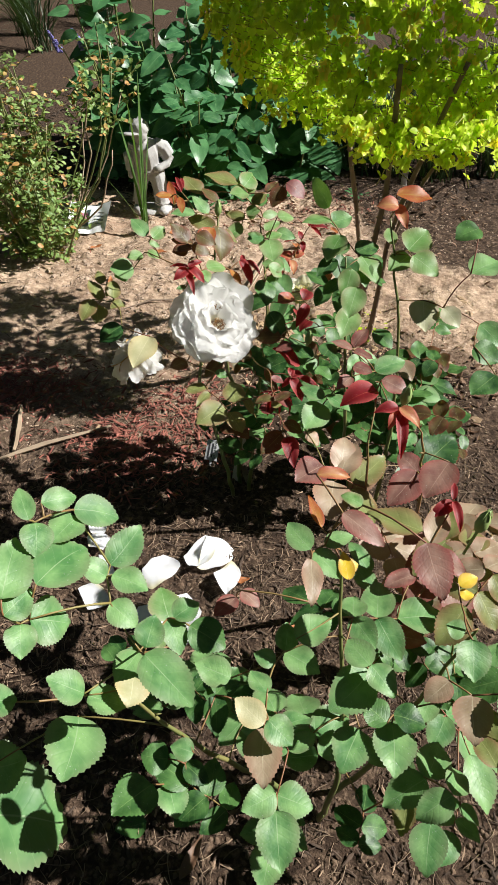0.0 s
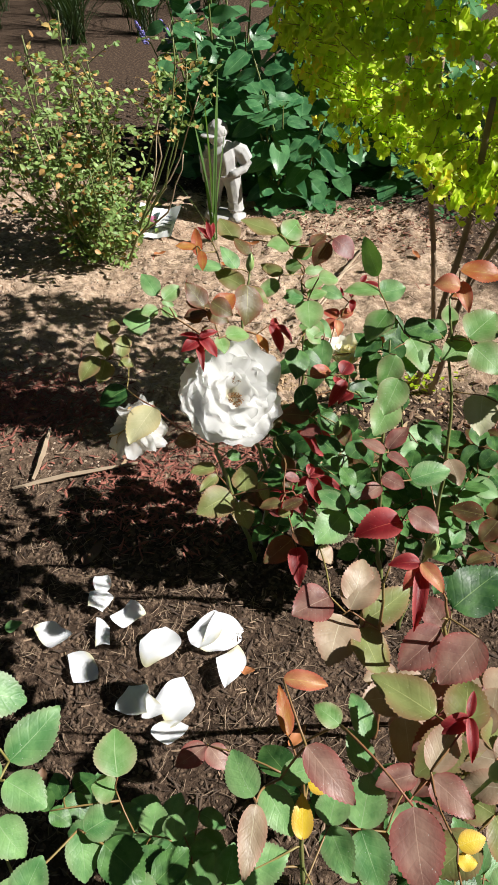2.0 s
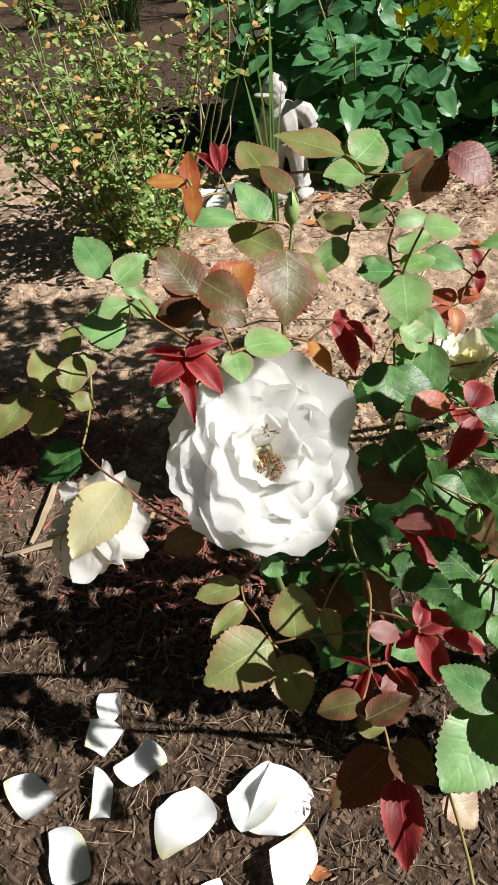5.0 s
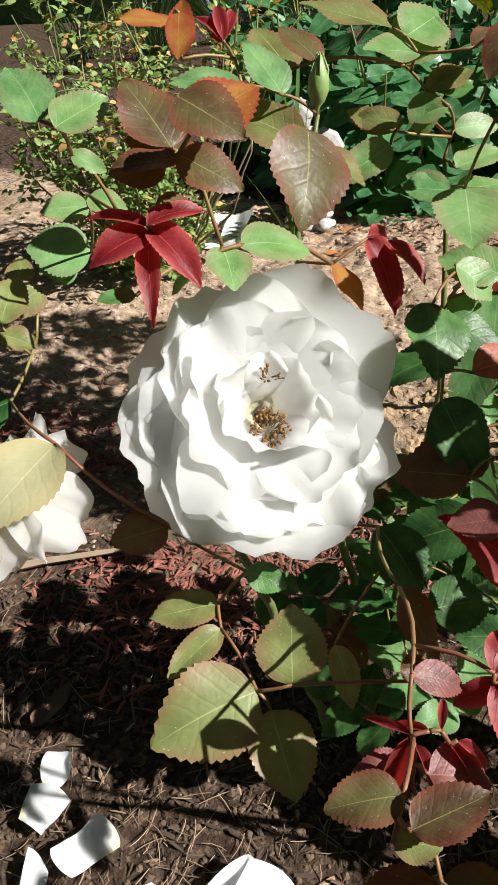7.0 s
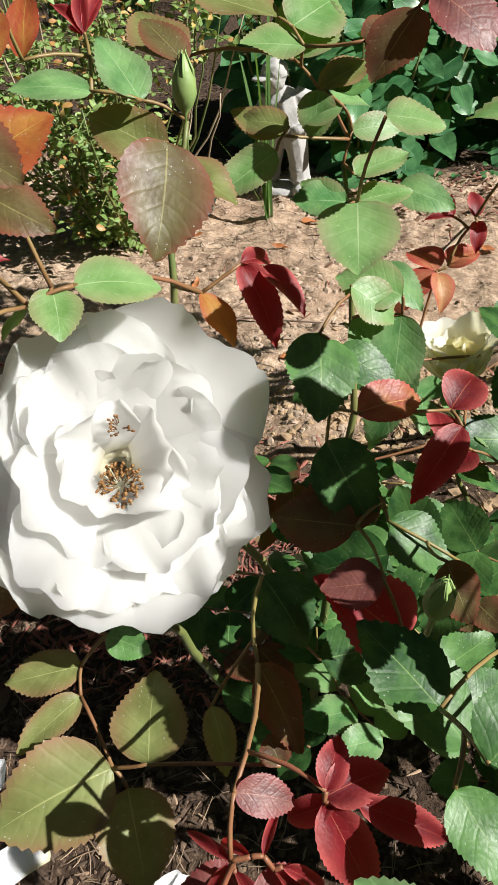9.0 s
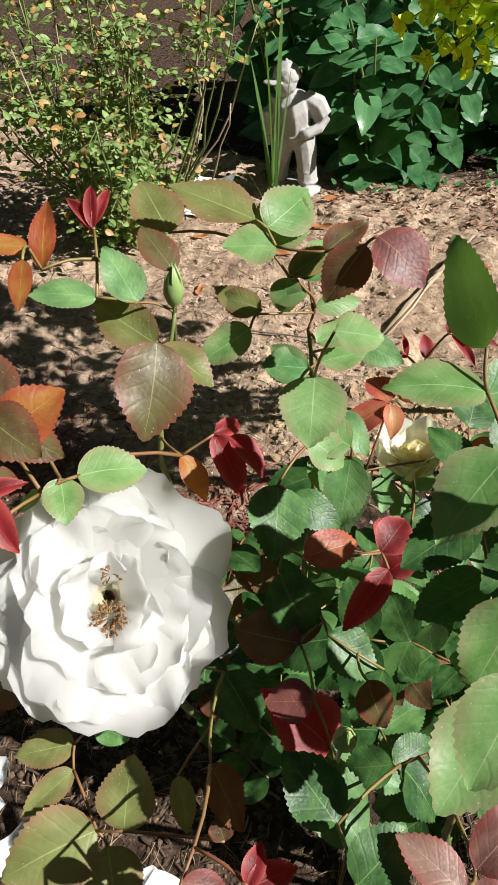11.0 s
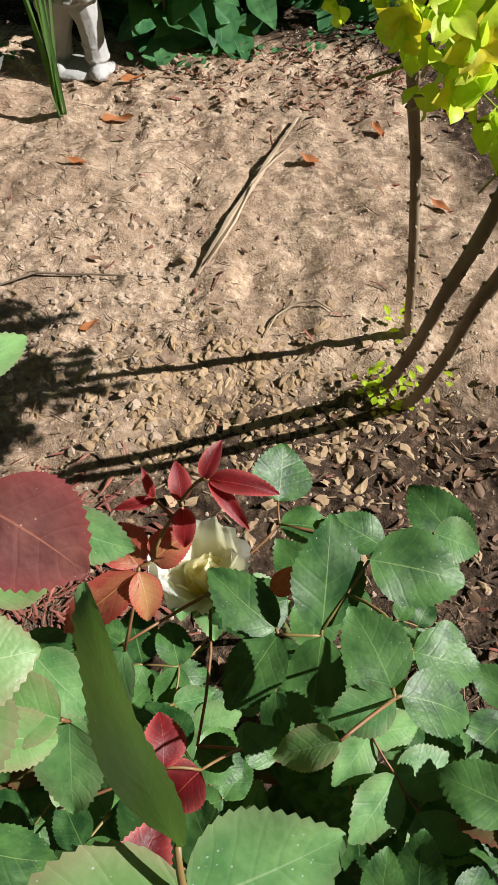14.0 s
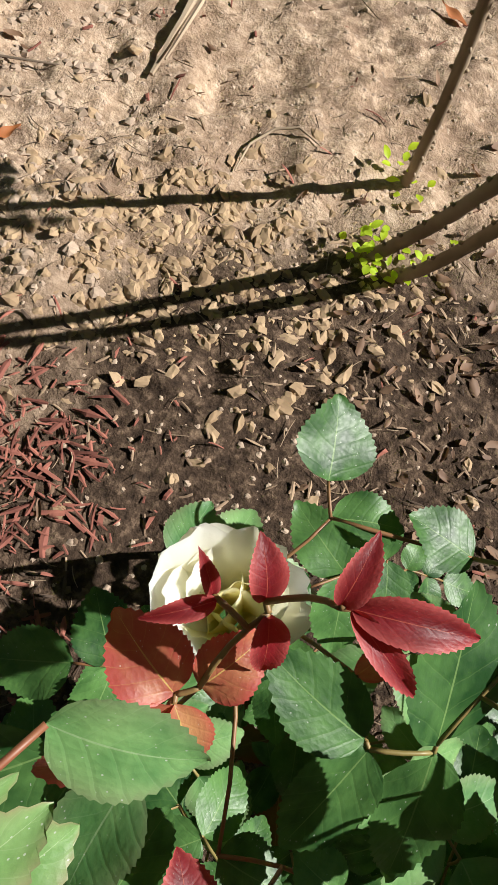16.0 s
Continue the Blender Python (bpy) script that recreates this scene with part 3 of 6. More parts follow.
def pebble_shape(lo, hi):
    """An angular, half-worn stone."""
    def make(rng):
        r = lo + (hi - lo) * rng.random() ** 2.2
        sx, sy, sz = rng.uniform(0.8, 1.5), rng.uniform(0.6, 1.0), rng.uniform(0.35, 0.75)
        ph = rng.uniform(0, 90)
        v = [(0, 0, r * sz)]
        for row, lat in enumerate((0.95, 0.35, -0.3)):
            for i in range(7):
                a = (i + 0.5 * row) * 0.8976
                d = Vector((math.cos(a) * math.cos(lat), math.sin(a) * math.cos(lat), math.sin(lat)))
                q = r * (1 + 0.75 * noise.noise(d * 1.3 + Vector((ph, 0, 0))) + rng.uniform(-0.07, 0.07))
                v.append((d.x * q * sx, d.y * q * sy, d.z * q * sz))
        f = [(0, 1 + i, 1 + (i + 1) % 7) for i in range(7)]
        for row in (1, 8):
            for i in range(7):
                f.append((row + i, row + 7 + i, row + (i + 1) % 7))
                f.append((row + (i + 1) % 7, row + 7 + i, row + 7 + (i + 1) % 7))
        return v, f
    return make


def flake_shape(lo, hi):
    """A curled scrap of dry leaf."""
    def make(rng):
        l = rng.uniform(lo, hi)
        w = l * rng.uniform(0.3, 0.6)
        ca, cb, ph = rng.uniform(-0.25, 0.35), rng.uniform(-0.3, 0.6), rng.uniform(0, 50)
        v, f = [], []
        for i in range(6):
            t = i / 5 - 0.5
            wi = w * (1 - (2 * abs(t)) ** 2.2 * 0.85) * rng.uniform(0.8, 1.15)
            for j in range(4):
                s = j / 3 - 0.5
                v.append((l * t + rng.uniform(-0.03, 0.03) * l, wi * s, l * (ca * (t * t - 0.1) + cb * s * s) + 0.08 * l * noise.noise((t * 3 + ph, s * 3, 0)) + 0.002))
        for i in range(5):
            for j in range(3):
                p = i * 4 + j
                f.append((p, p + 4, p + 5, p + 1))
        return v, f
    return make


def flake_zone(x, y):
    return min(1, 0.9 * math.exp(-(((x - 0.432) / 0.18) ** 2 + ((y - 1.215) / 0.16) ** 2)) + 0.85 * math.exp(-(((x - 0.2) / 0.36) ** 2 + ((y - 2.16) / 0.12) ** 2)) + 0.012)


def dark_zone(x, y):
    return max(0.03, min(1, (1.12 + 0.16 * noise.noise((x * 4, y * 4, 1)) - y) * 5))


def sand_zone(x, y):
    return 1.02 - dark_zone(x, y)


def red_zone(x, y):
    a = math.exp(-(((x + 0.52) / 0.16) ** 2 + ((y - 1.19) / 0.09) ** 2)) + math.exp(-(((x + 0.165) / 0.11) ** 2 + ((y - 0.985) / 0.08) ** 2))
    a += 0.6 * math.exp(-(((x + 0.075) / 0.11) ** 2 + ((y - 1.125) / 0.08) ** 2)) + 0.09 * math.exp(-(((x - 0.17) / 0.33) ** 2 + ((y - 2.2) / 0.12) ** 2))
    return min(1, a + 0.002)


def pebble_zone(x, y):
    return min(1, math.exp(-(((x - 0.07) / 0.19) ** 2 + ((y - 1.36) / 0.10) ** 2)) + 0.02)


def litter_zone(x, y):
    """Litter round the privet's foot, where the soil colour is darkened for shade, and thinner drifts of it elsewhere.
    """
    a = math.exp(-(((x - 0.284) / 0.22) ** 2 + ((y - 1.225) / 0.15) ** 2)) + 0.5 * max(0, noise.noise((x * 5, y * 5, 3)))
    return min(1, a + 0.25) * (1.0 if y < 2.2 else 0.3)


def fibre_zone(x, y):
    return dark_zone(x, y) * max(0.15, 0.6 + noise.noise((x * 6, y * 6, 8))) + 0.03


R1 = random.Random(5)
scatter("bark_mulch", "dark composted bark mulch chips over the soil", "mulch", 15000, CHIP_DARK, ((-0.75, 0.75), (0.12, 1.42)), splinter_shape(0.004, 0.019), R1, 0.002, dark_zone)
# far litter takes the dark chip colour to stand for shade on that ground
scatter("far_mulch", "bark litter behind the shrubs, coloured dark for the shade there", "mulch", 9000, CHIP_DARK, ((-1.7, 0.9), (2.22, 3.6)), splinter_shape(0.008, 0.034), R1, 0.003, lambda x, y: max(0.2, 0.6 + 1.2 * noise.noise((x * 3, y * 3, 5))))
scatter("red_wood_crumbs", "small reddish flakes among the dyed wood chips", "mulch", 26000, CHIP_RED, ((-0.75, 0.4), (0.85, 2.3)), chip_shape(0.003, 0.014, 0.25), R1, 0.003, red_zone)
scatter("soil_crumbs", "dark loose crumbs of soil", "soil", 12000, CLOD_DARK, ((-0.6, 0.6), (0.15, 1.32)), lump_shape(0.0012, 0.0045), R1, 0.0, dark_zone)
scatter("dry_fibres", "thin dry straw-coloured fibres in the mulch", "mulch", 9500, STRAW, ((-0.6, 0.6), (0.15, 1.6)), fibre_shape(0.008, 0.034, 0.0004), R1, 0.003, fibre_zone)
scatter("red_wood_chips", "reddish dyed wood chips in loose heaps", "mulch", 42000, CHIP_RED, ((-0.75, 0.4), (0.85, 2.3)), splinter_shape(0.005, 0.030), R1, 0.004, red_zone)
scatter("sandy_clods", "pale sandy clods and crumbs of dry earth", "soil", 7000, CLOD, ((-1.0, 0.75), (1.0, 2.4)), lump_shape(0.001, 0.0045), R1, -0.0012, sand_zone)
scatter("earth_clods", "lumpy clods of dry pinkish earth", "soil", 2600, CLOD, ((-1.0, 0.0), (1.25, 2.25)), lump_shape(0.004, 0.011), R1, -0.0025, lambda x, y: sand_zone(x, y) * max(0.1, 0.5 + 1.3 * noise.noise((x * 4, y * 4, 6))))
scatter("wood_bits", "weathered brown wood chips strewn on sandy soil", "mulch", 9500, CHIP_TAN, ((-1.0, 0.75), (0.2, 2.4)), splinter_shape(0.003, 0.017), R1, 0.002, litter_zone)
scatter("pebbles", "angular tan pebbles and gravel on the soil", "gravel", 11000, STONE, ((-0.35, 0.6), (1.05, 1.65)), pebble_shape(0.0026, 0.0100), R1, -0.0015, pebble_zone)
scatter("dry_leaf_flakes", "curled brown scraps of dry leaf under the privet", "leaf litter", 4200, FLAKE, ((-0.2, 0.75), (1.0, 2.3)), flake_shape(0.006, 0.022), R1, 0.003, flake_zone)
scatter("dry_needles", "thin grey-brown dry fibres on sandy soil", "mulch", 2200, NEEDLE, ((-0.9, 0.35), (1.28, 2.2)), fibre_shape(0.010, 0.045, 0.00055), R1, 0.002, lambda x, y: max(0.05, min(1, 0.75 - 1.6 * x - 0.5)) * max(0.1, 0.6 + 1.2 * noise.noise((x * 5, y * 5, 2))))


# ---------------------------------------------------------------- rose flowers
def petal_mesh(rng, L, W, a0, a1, r0, z0, cup, ruffle, nu=20, nv=22, material=None):
    """One petal growing along +x from the flower axis (z), rising at a0 degrees and bending to a1, with a ruffled, rolled rim."""
    verts, uvs, faces = [], [], []
    ph, ph2 = rng.uniform(0, 60), rng.uniform(0, 60)
    twist = rng.uniform(-0.35, 0.35)
    roll = rng.uniform(-30, 45)
    notch = rng.uniform(0.02, 0.12)
    x, z = r0, z0
    for i in range(nu + 1):
        u = i / nu
        a = radians(a0 + (a1 - a0) * u ** 1.2 - roll * max(0, u - 0.72) / 0.28 * 0.8)
        if i:
            x += L / nu * math.cos(a)
            z += L / nu * math.sin(a)
        w = W * (0.24 + 0.76 * math.sin(min(1.0, u * 1.02 + 0.03) * 1.75) ** 0.8)
        for j in range(nv + 1):
            s = 2 * j / nv - 1
            trim = 0.46 * (1 - math.sqrt(max(0.0, 1 - 0.985 * s * s))) + 0.6 * notch * math.exp(-(s / 0.3) ** 2) + 0.11 * noise.noise((s * 3.2 + ph, 3.1, ph2)) + 0.03 * noise.noise((s * 9.0 + ph2, 7.1, ph))
            lat = s * w / 2
            up = cup * w * s * s * (0.4 + 0.6 * u)
            rf = ruffle * L * (0.7 * u ** 1.5 * noise.noise((s * 1.1 + ph, u * 1.1, ph2)) + u ** 3 * (0.35 * math.sin(s * 3.1 + ph) + 0.22 * math.sin(s * 6.5 + ph2)
                               + 0.7 * abs(s) * noise.noise((s * 2.6 + ph, u * 2.2, ph2 + 7)))
                               + 0.16 * u ** 2 * noise.noise((s * 5.5 + ph2, u * 1.6, ph)) + 0.10 * u ** 5 * math.sin(s * 13 + ph))
            d = up + rf
            px = x - d * math.sin(a) - trim * L * u * u * math.cos(a)
            pz = z + d * math.cos(a) - trim * L * u * u * math.sin(a)
            verts.append((px, lat + twist * d + 0.06 * L * u * math.sin(ph), pz))
            uvs.append((u, (s + 1) / 2))
    for i in range(nu):
        for j in range(nv):
            p = i * (nv + 1) + j
            faces.append((p, p + nv + 1, p + nv + 2, p + 1))
    return mesh_of("petal", verts, faces, material or PETAL, uvs)


def flower(bush, at, axis, rings, rng, size=1.0, spin=0.0, label="open white rose", material=None, loose=1.0):
    """rings: rows of (count, length, width, start angle, end angle, base radius, base height, cup, ruffle)."""
    f = new("flower")
    f.empty_display_size = 0.01
    f.parent = bush
    tagged(f, label)
    q = Vector(axis).to_track_quat("Z", "Y")
    f.matrix_basis = Matrix.LocRotScale(Vector(at) - bush.location, q, Vector((size,) * 3))
    a = spin
    for n, L, W, a0, a1, r0, z0, cup, ruf in rings:
        for k in range(n):
            me = petal_mesh(rng, L * rng.uniform(0.9, 1.1), W * rng.uniform(0.88, 1.12), a0 + rng.uniform(-9, 9) * loose, a1 + rng.uniform(-16, 16) * loose,
                            r0, z0 + rng.uniform(-0.001, 0.0015), cup * rng.uniform(0.5, 1.4), ruf * rng.uniform(0.6, 1.3), material=material)
            ob = new("petal", me)
            ob.parent = f
            ob.matrix_basis = pose(0, 0, 0, rng.uniform(-6, 6) * loose, rng.uniform(-5, 5) * loose, math.degrees(a) + 360 * k / n + rng.uniform(-14, 14) * loose)
        a += 0.55
    return f


STAMEN = plain("stamens", (0.16, 0.065, 0.022), (0.38, 0.20, 0.06), 400, 0.8)
CALYX = plain("green_calyx", (0.17, 0.30, 0.08), (0.34, 0.44, 0.16), 90, 0.5)


def stamens(f, rng, count=46, r=0.0085, at=(0, 0, 0)):
    bm = bmesh.new()
    for _ in range(count):
        a, k = rng.uniform(0, 6.28), rng.uniform(0.2, 1)
        p = Vector((at[0] + r * k * math.cos(a), at[1] + r * k * math.sin(a), at[2] + 0.004))
        q = p + Vector((0.002 * math.cos(a), 0.002 * math.sin(a), rng.uniform(0.002, 0.006)))
        tube(bm, [p, q], [0.00025, 0.0002], 3)
        tube(bm, [q, q + Vector((rng.uniform(-1, 1), rng.uniform(-1, 1), 0.4)) * 0.0012], [0.0006, 0.00045], 4)
    part("stamen", bm, STAMEN, f, "golden brown stamens")


# ---------------------------------------------------------------- rose bushes
front = thing("rose_bush", (0.12, 0.365, 0.0), "leafy green rose bush with a few mauve young leaves", "rose bush", "rose bushes")
red = thing("rose_bush", (0.213, 0.625, 0.0), "rose bush with tan and wine-red new foliage", "rose bush", "rose bushes")
main = thing("rose_bush", (0.027, 0.89, 0.0), "rose bush bearing a large open white rose and bronze-green leaves", "rose bush", "rose bushes")
right = thing("rose_bush", (0.22, 0.793, 0.0), "tall green rose bush with red shoots", "rose bush", "rose bushes")
back = thing("rose_bush", (0.172, 1.065, 0.0), "dark green rose bush with a half-open cream white rose", "rose bush", "rose bushes")

# front bush
leaf(front, "G", (-79,321,518), (-89,341,529), (0.30,-0.31,0.90), 15)
leaf(front, "G", (-77,341,514), (-57,357,506), (0.28,-0.32,0.91), 18)
leaf(front, "G", (-62,357,492), (-32,367,475), (0.25,-0.31,0.91), 27)
leaf(front, "G", (-60,355,486), (-71,329,490), (0.27,-0.30,0.91), 27)
leaf(front, "G", (-78,326,511), (-73,304,502), (0.29,-0.29,0.91), 23)
leaf(front, "G", (-71,289,492), (-52,344,471), (0.27,-0.28,0.92), 39)
leaf(front, "G", (-38,341,450), (-19,376,458), (0.23,-0.30,0.93), 26)
leaf(front, "G", (-38,329,452), (-56,328,469), (0.25,-0.28,0.93), 20)
leaf(front, "G", (-34,329,454), (-7,322,447), (0.23,-0.28,0.93), 23)
leaf(front, "G", (-79,281,465), (-57,293,445), (0.27,-0.25,0.93), 34)
leaf(front, "G", (-83,276,467), (-78,254,460), (0.29,-0.24,0.93), 22)
leaf(front, "G", (-88,269,485), (-75,290,486), (0.29,-0.26,0.92), 23)
leaf(front, "G", (-89,275,494), (-88,316,507), (0.30,-0.28,0.91), 33)
leaf(front, "G", (-110,253,410), (-94,259,404), (0.29,-0.21,0.93), 24)
leaf(front, "G", (-154,271,268), (-125,285,260), (0.28,-0.18,0.94), 43)
leaf(front, "G", (-163,253,220), (-96,265,178), (0.27,-0.15,0.95), 93)
leaf(front, "G", (-44,256,418), (-65,255,439), (0.26,-0.22,0.94), 25)
leaf(front, "G", (-54,280,374), (-25,276,365), (0.23,-0.21,0.95), 25)
leaf(front, "G", (-76,300,305), (-75,244,315), (0.25,-0.19,0.95), 50)
leaf(front, "G", (-14,294,411), (-26,269,414), (0.23,-0.23,0.95), 23)
leaf(front, "G", (-4,274,439), (32,243,428), (0.20,-0.23,0.95), 33)
leaf(front, "G", (-2,275,445), (2,297,452), (0.21,-0.25,0.94), 21)
leaf(front, "Y", (-22,296,375), (-21,270,376), (0.22,-0.22,0.95), 27)
leaf(front, "G", (3,327,406), (15,303,395), (0.20,-0.25,0.95), 21)
leaf(front, "D", (20,323,403), (48,311,392), (0.18,-0.25,0.95), 28)
leaf(front, "G", (51,312,350), (22,319,359), (0.17,-0.24,0.96), 25)
leaf(front, "G", (8,325,409), (26,340,411), (0.19,-0.27,0.94), 21)
leaf(front, "G", (-33,311,445), (-12,299,435), (0.23,-0.26,0.94), 22)
leaf(front, "D", (-4,289,258), (-27,289,264), (0.20,-0.19,0.96), 28)
leaf(front, "G", (19,288,272), (-1,291,277), (0.19,-0.19,0.96), 19)
leaf(front, "D", (-13,263,268), (-40,233,281), (0.21,-0.16,0.96), 36)
leaf(front, "G", (-2,272,249), (9,244,252), (0.19,-0.17,0.97), 30)
leaf(front, "D", (11,285,259), (32,272,251), (0.18,-0.18,0.97), 19)
leaf(front, "G", (94,325,370), (95,347,378), (0.13,-0.26,0.96), 19)
leaf(front, "G", (102,327,383), (131,345,386), (0.11,-0.26,0.96), 26)
leaf(front, "G", (86,317,364), (69,323,369), (0.14,-0.24,0.96), 16)
leaf(front, "G", (94,334,354), (122,317,353), (0.12,-0.24,0.96), 25)
leaf(front, "G", (80,287,372), (67,306,371), (0.15,-0.23,0.96), 18)
leaf(front, "Y", (78,257,381), (57,272,390), (0.15,-0.21,0.96), 21)
leaf(front, "G", (81,268,368), (99,253,360), (0.13,-0.20,0.97), 24)
leaf(front, "T", (78,273,346), (79,229,345), (0.14,-0.19,0.97), 29)
leaf(front, "G", (88,244,303), (62,229,305), (0.15,-0.17,0.98), 24)
leaf(front, "G", (89,249,288), (118,243,282), (0.12,-0.17,0.98), 30)
leaf(front, "G", (88,233,299), (92,194,286), (0.13,-0.15,0.98), 34)
leaf(front, "G", (159,309,377), (143,332,379), (0.09,-0.25,0.96), 24)
leaf(front, "G", (161,315,360), (128,284,354), (0.09,-0.23,0.97), 36)
leaf(front, "G", (159,309,378), (176,287,370), (0.07,-0.23,0.97), 24)
leaf(front, "D", (175,289,329), (154,304,336), (0.08,-0.22,0.97), 25)
leaf(front, "G", (156,295,307), (139,258,309), (0.09,-0.20,0.98), 33)
leaf(front, "G", (182,299,311), (180,257,308), (0.07,-0.20,0.98), 36)
leaf(front, "D", (181,297,327), (207,291,323), (0.06,-0.21,0.98), 26)
leaf(front, "O", (207,290,226), (195,249,215), (0.06,-0.17,0.98), 25)
leaf(front, "G", (219,255,232), (212,218,215), (0.05,-0.15,0.99), 32)
leaf(front, "G", (230,311,411), (227,282,401), (0.02,-0.24,0.97), 27)
leaf(front, "T", (229,324,335), (207,308,331), (0.04,-0.23,0.97), 23)
leaf(front, "T", (244,310,337), (240,271,333), (0.02,-0.21,0.98), 32)
leaf(front, "G", (262,311,237), (271,265,226), (0.02,-0.18,0.98), 31)
leaf(front, "G", (234,334,386), (220,340,389), (0.03,-0.26,0.97), 17)
leaf(front, "G", (109,337,477), (93,357,484), (0.12,-0.31,0.94), 19)
leaf(front, "G", (113,350,461), (132,330,454), (0.11,-0.30,0.95), 20)
leaf(front, "P", (133,366,485), (163,344,475), (0.08,-0.32,0.94), 20)
leaf(front, "G", (121,357,459), (143,367,461), (0.10,-0.31,0.94), 15)
leaf(front, "P", (193,350,472), (203,313,455), (0.04,-0.29,0.95), 29)
leaf(front, "T", (211,394,423), (226,426,436), (0.04,-0.32,0.95), 22)
leaf(front, "K", (115,400,491), (142,403,488), (0.15,-0.22,0.96), 12)
leaf(front, "A", (121,390,443), (111,418,452), (0.16,-0.20,0.97), 11)
leaf(front, "L", (151,389,470), (135,397,474), (0.13,-0.21,0.97), 16)
leaf(front, "G", (185,481,277), (167,516,289), (0.12,-0.21,0.97), 24)
leaf(front, "G", (186,448,289), (165,477,299), (0.11,-0.19,0.97), 23)
leaf(front, "P", (216,431,339), (186,417,339), (0.09,-0.18,0.98), 21)
leaf(front, "P", (214,399,405), (242,380,401), (0.06,-0.18,0.98), 23)
leaf(front, "T", (110,339,465), (110,303,457), (0.17,-0.14,0.98), 16)
leaf(front, "L", (-14,407,288), (-26,441,300), (0.25,-0.16,0.95), 36)
leaf(front, "L", (-18,406,264), (-38,403,269), (0.25,-0.14,0.96), 24)
leaf(front, "P", (47,456,266), (25,434,265), (0.21,-0.17,0.96), 22)
leaf(front, "P", (53,444,292), (72,431,285), (0.19,-0.17,0.97), 21)
leaf(front, "R", (233,425,439), (212,415,433), (0.06,-0.21,0.98), 12)
leaf(front, "R", (232,424,442), (235,399,433), (0.05,-0.21,0.98), 8)
leaf(front, "R", (231,422,445), (234,438,451), (0.05,-0.23,0.97), 6)
leaf(front, "V", (137,329,454), (134,351,460), (0.15,-0.26,0.95), 12)
leaf(front, "V", (137,379,405), (154,386,405), (0.14,-0.27,0.95), 15)
leaf(front, "V", (227,355,419), (243,362,421), (0.06,-0.26,0.96), 13)
leaf(front, "V", (227,348,415), (239,350,414), (0.07,-0.25,0.97), 10)

# red bush
leaf(red, "T", (157,579,332), (165,619,350), (0.10,-0.36,0.93), 33)
leaf(red, "T", (170,562,316), (202,595,329), (0.08,-0.35,0.93), 30)
leaf(red, "P", (230,539,370), (198,504,357), (0.06,-0.34,0.94), 34)
leaf(red, "R", (188,595,431), (150,578,428), (0.07,-0.20,0.98), 30)
leaf(red, "T", (156,571,332), (175,619,343), (0.09,-0.17,0.98), 36)
leaf(red, "O", (171,567,325), (210,607,334), (0.07,-0.16,0.98), 32)
leaf(red, "P", (137,570,349), (106,545,348), (0.12,-0.14,0.98), 36)
leaf(red, "T", (150,568,327), (144,520,319), (0.10,-0.12,0.99), 44)
leaf(red, "O", (167,561,322), (191,520,313), (0.08,-0.12,0.99), 36)
leaf(red, "P", (192,597,443), (218,584,436), (0.09,-0.32,0.94), 23)
leaf(red, "P", (235,552,356), (216,573,366), (0.08,-0.27,0.96), 26)
leaf(red, "P", (248,504,415), (221,468,402), (0.06,-0.25,0.97), 36)
leaf(red, "D", (251,601,318), (297,646,331), (0.06,-0.29,0.96), 48)
leaf(red, "R", (199,531,457), (176,526,457), (0.10,-0.30,0.95), 13)
leaf(red, "K", (199,529,459), (218,513,450), (0.08,-0.29,0.95), 13)
leaf(red, "R", (200,534,453), (199,487,435), (0.09,-0.28,0.96), 12)
leaf(red, "K", (200,531,456), (188,511,448), (0.10,-0.29,0.95), 11)
leaf(red, "T", (121,628,347), (135,617,337), (0.12,-0.19,0.97), 20)

# main bush
leaf(main, "G", (-67,770,519), (-85,783,535), (0.32,-0.36,0.88), 19)
leaf(main, "L", (-59,765,518), (-48,785,524), (0.30,-0.36,0.88), 18)
leaf(main, "L", (-83,817,474), (-100,804,476), (0.31,-0.35,0.88), 16)
leaf(main, "G", (-102,842,443), (-129,828,450), (0.31,-0.34,0.88), 31)
leaf(main, "O", (-146,835,424), (-152,853,435), (0.33,-0.34,0.88), 15)
leaf(main, "O", (-136,788,426), (-154,811,443), (0.34,-0.32,0.89), 21)
leaf(main, "O", (-119,782,431), (-122,807,445), (0.32,-0.32,0.89), 19)
leaf(main, "O", (-144,777,433), (-151,742,423), (0.34,-0.29,0.89), 22)
leaf(main, "O", (-142,792,418), (-140,763,407), (0.33,-0.30,0.90), 25)
leaf(main, "D", (-108,761,405), (-134,741,394), (0.32,-0.28,0.91), 27)
leaf(main, "Y", (-69,734,407), (-84,689,392), (0.29,-0.26,0.92), 34)
leaf(main, "B", (-7,750,530), (15,745,521), (0.25,-0.36,0.90), 20)
leaf(main, "R", (99,632,336), (107,597,322), (0.14,-0.18,0.97), 19)
leaf(main, "B", (93,647,330), (69,618,322), (0.16,-0.19,0.97), 25)
leaf(main, "B", (94,638,351), (116,631,345), (0.14,-0.20,0.97), 21)
leaf(main, "O", (22,696,330), (-9,664,329), (0.22,-0.22,0.95), 36)
leaf(main, "O", (36,698,336), (29,726,349), (0.20,-0.25,0.95), 28)
leaf(main, "O", (28,693,324), (45,667,313), (0.20,-0.22,0.96), 28)
leaf(main, "O", (-3,725,341), (-28,710,342), (0.23,-0.25,0.94), 19)
leaf(main, "B", (-26,735,371), (-45,719,372), (0.25,-0.27,0.93), 20)
leaf(main, "B", (-20,772,510), (-40,782,530), (0.37,-0.50,0.78), 23)
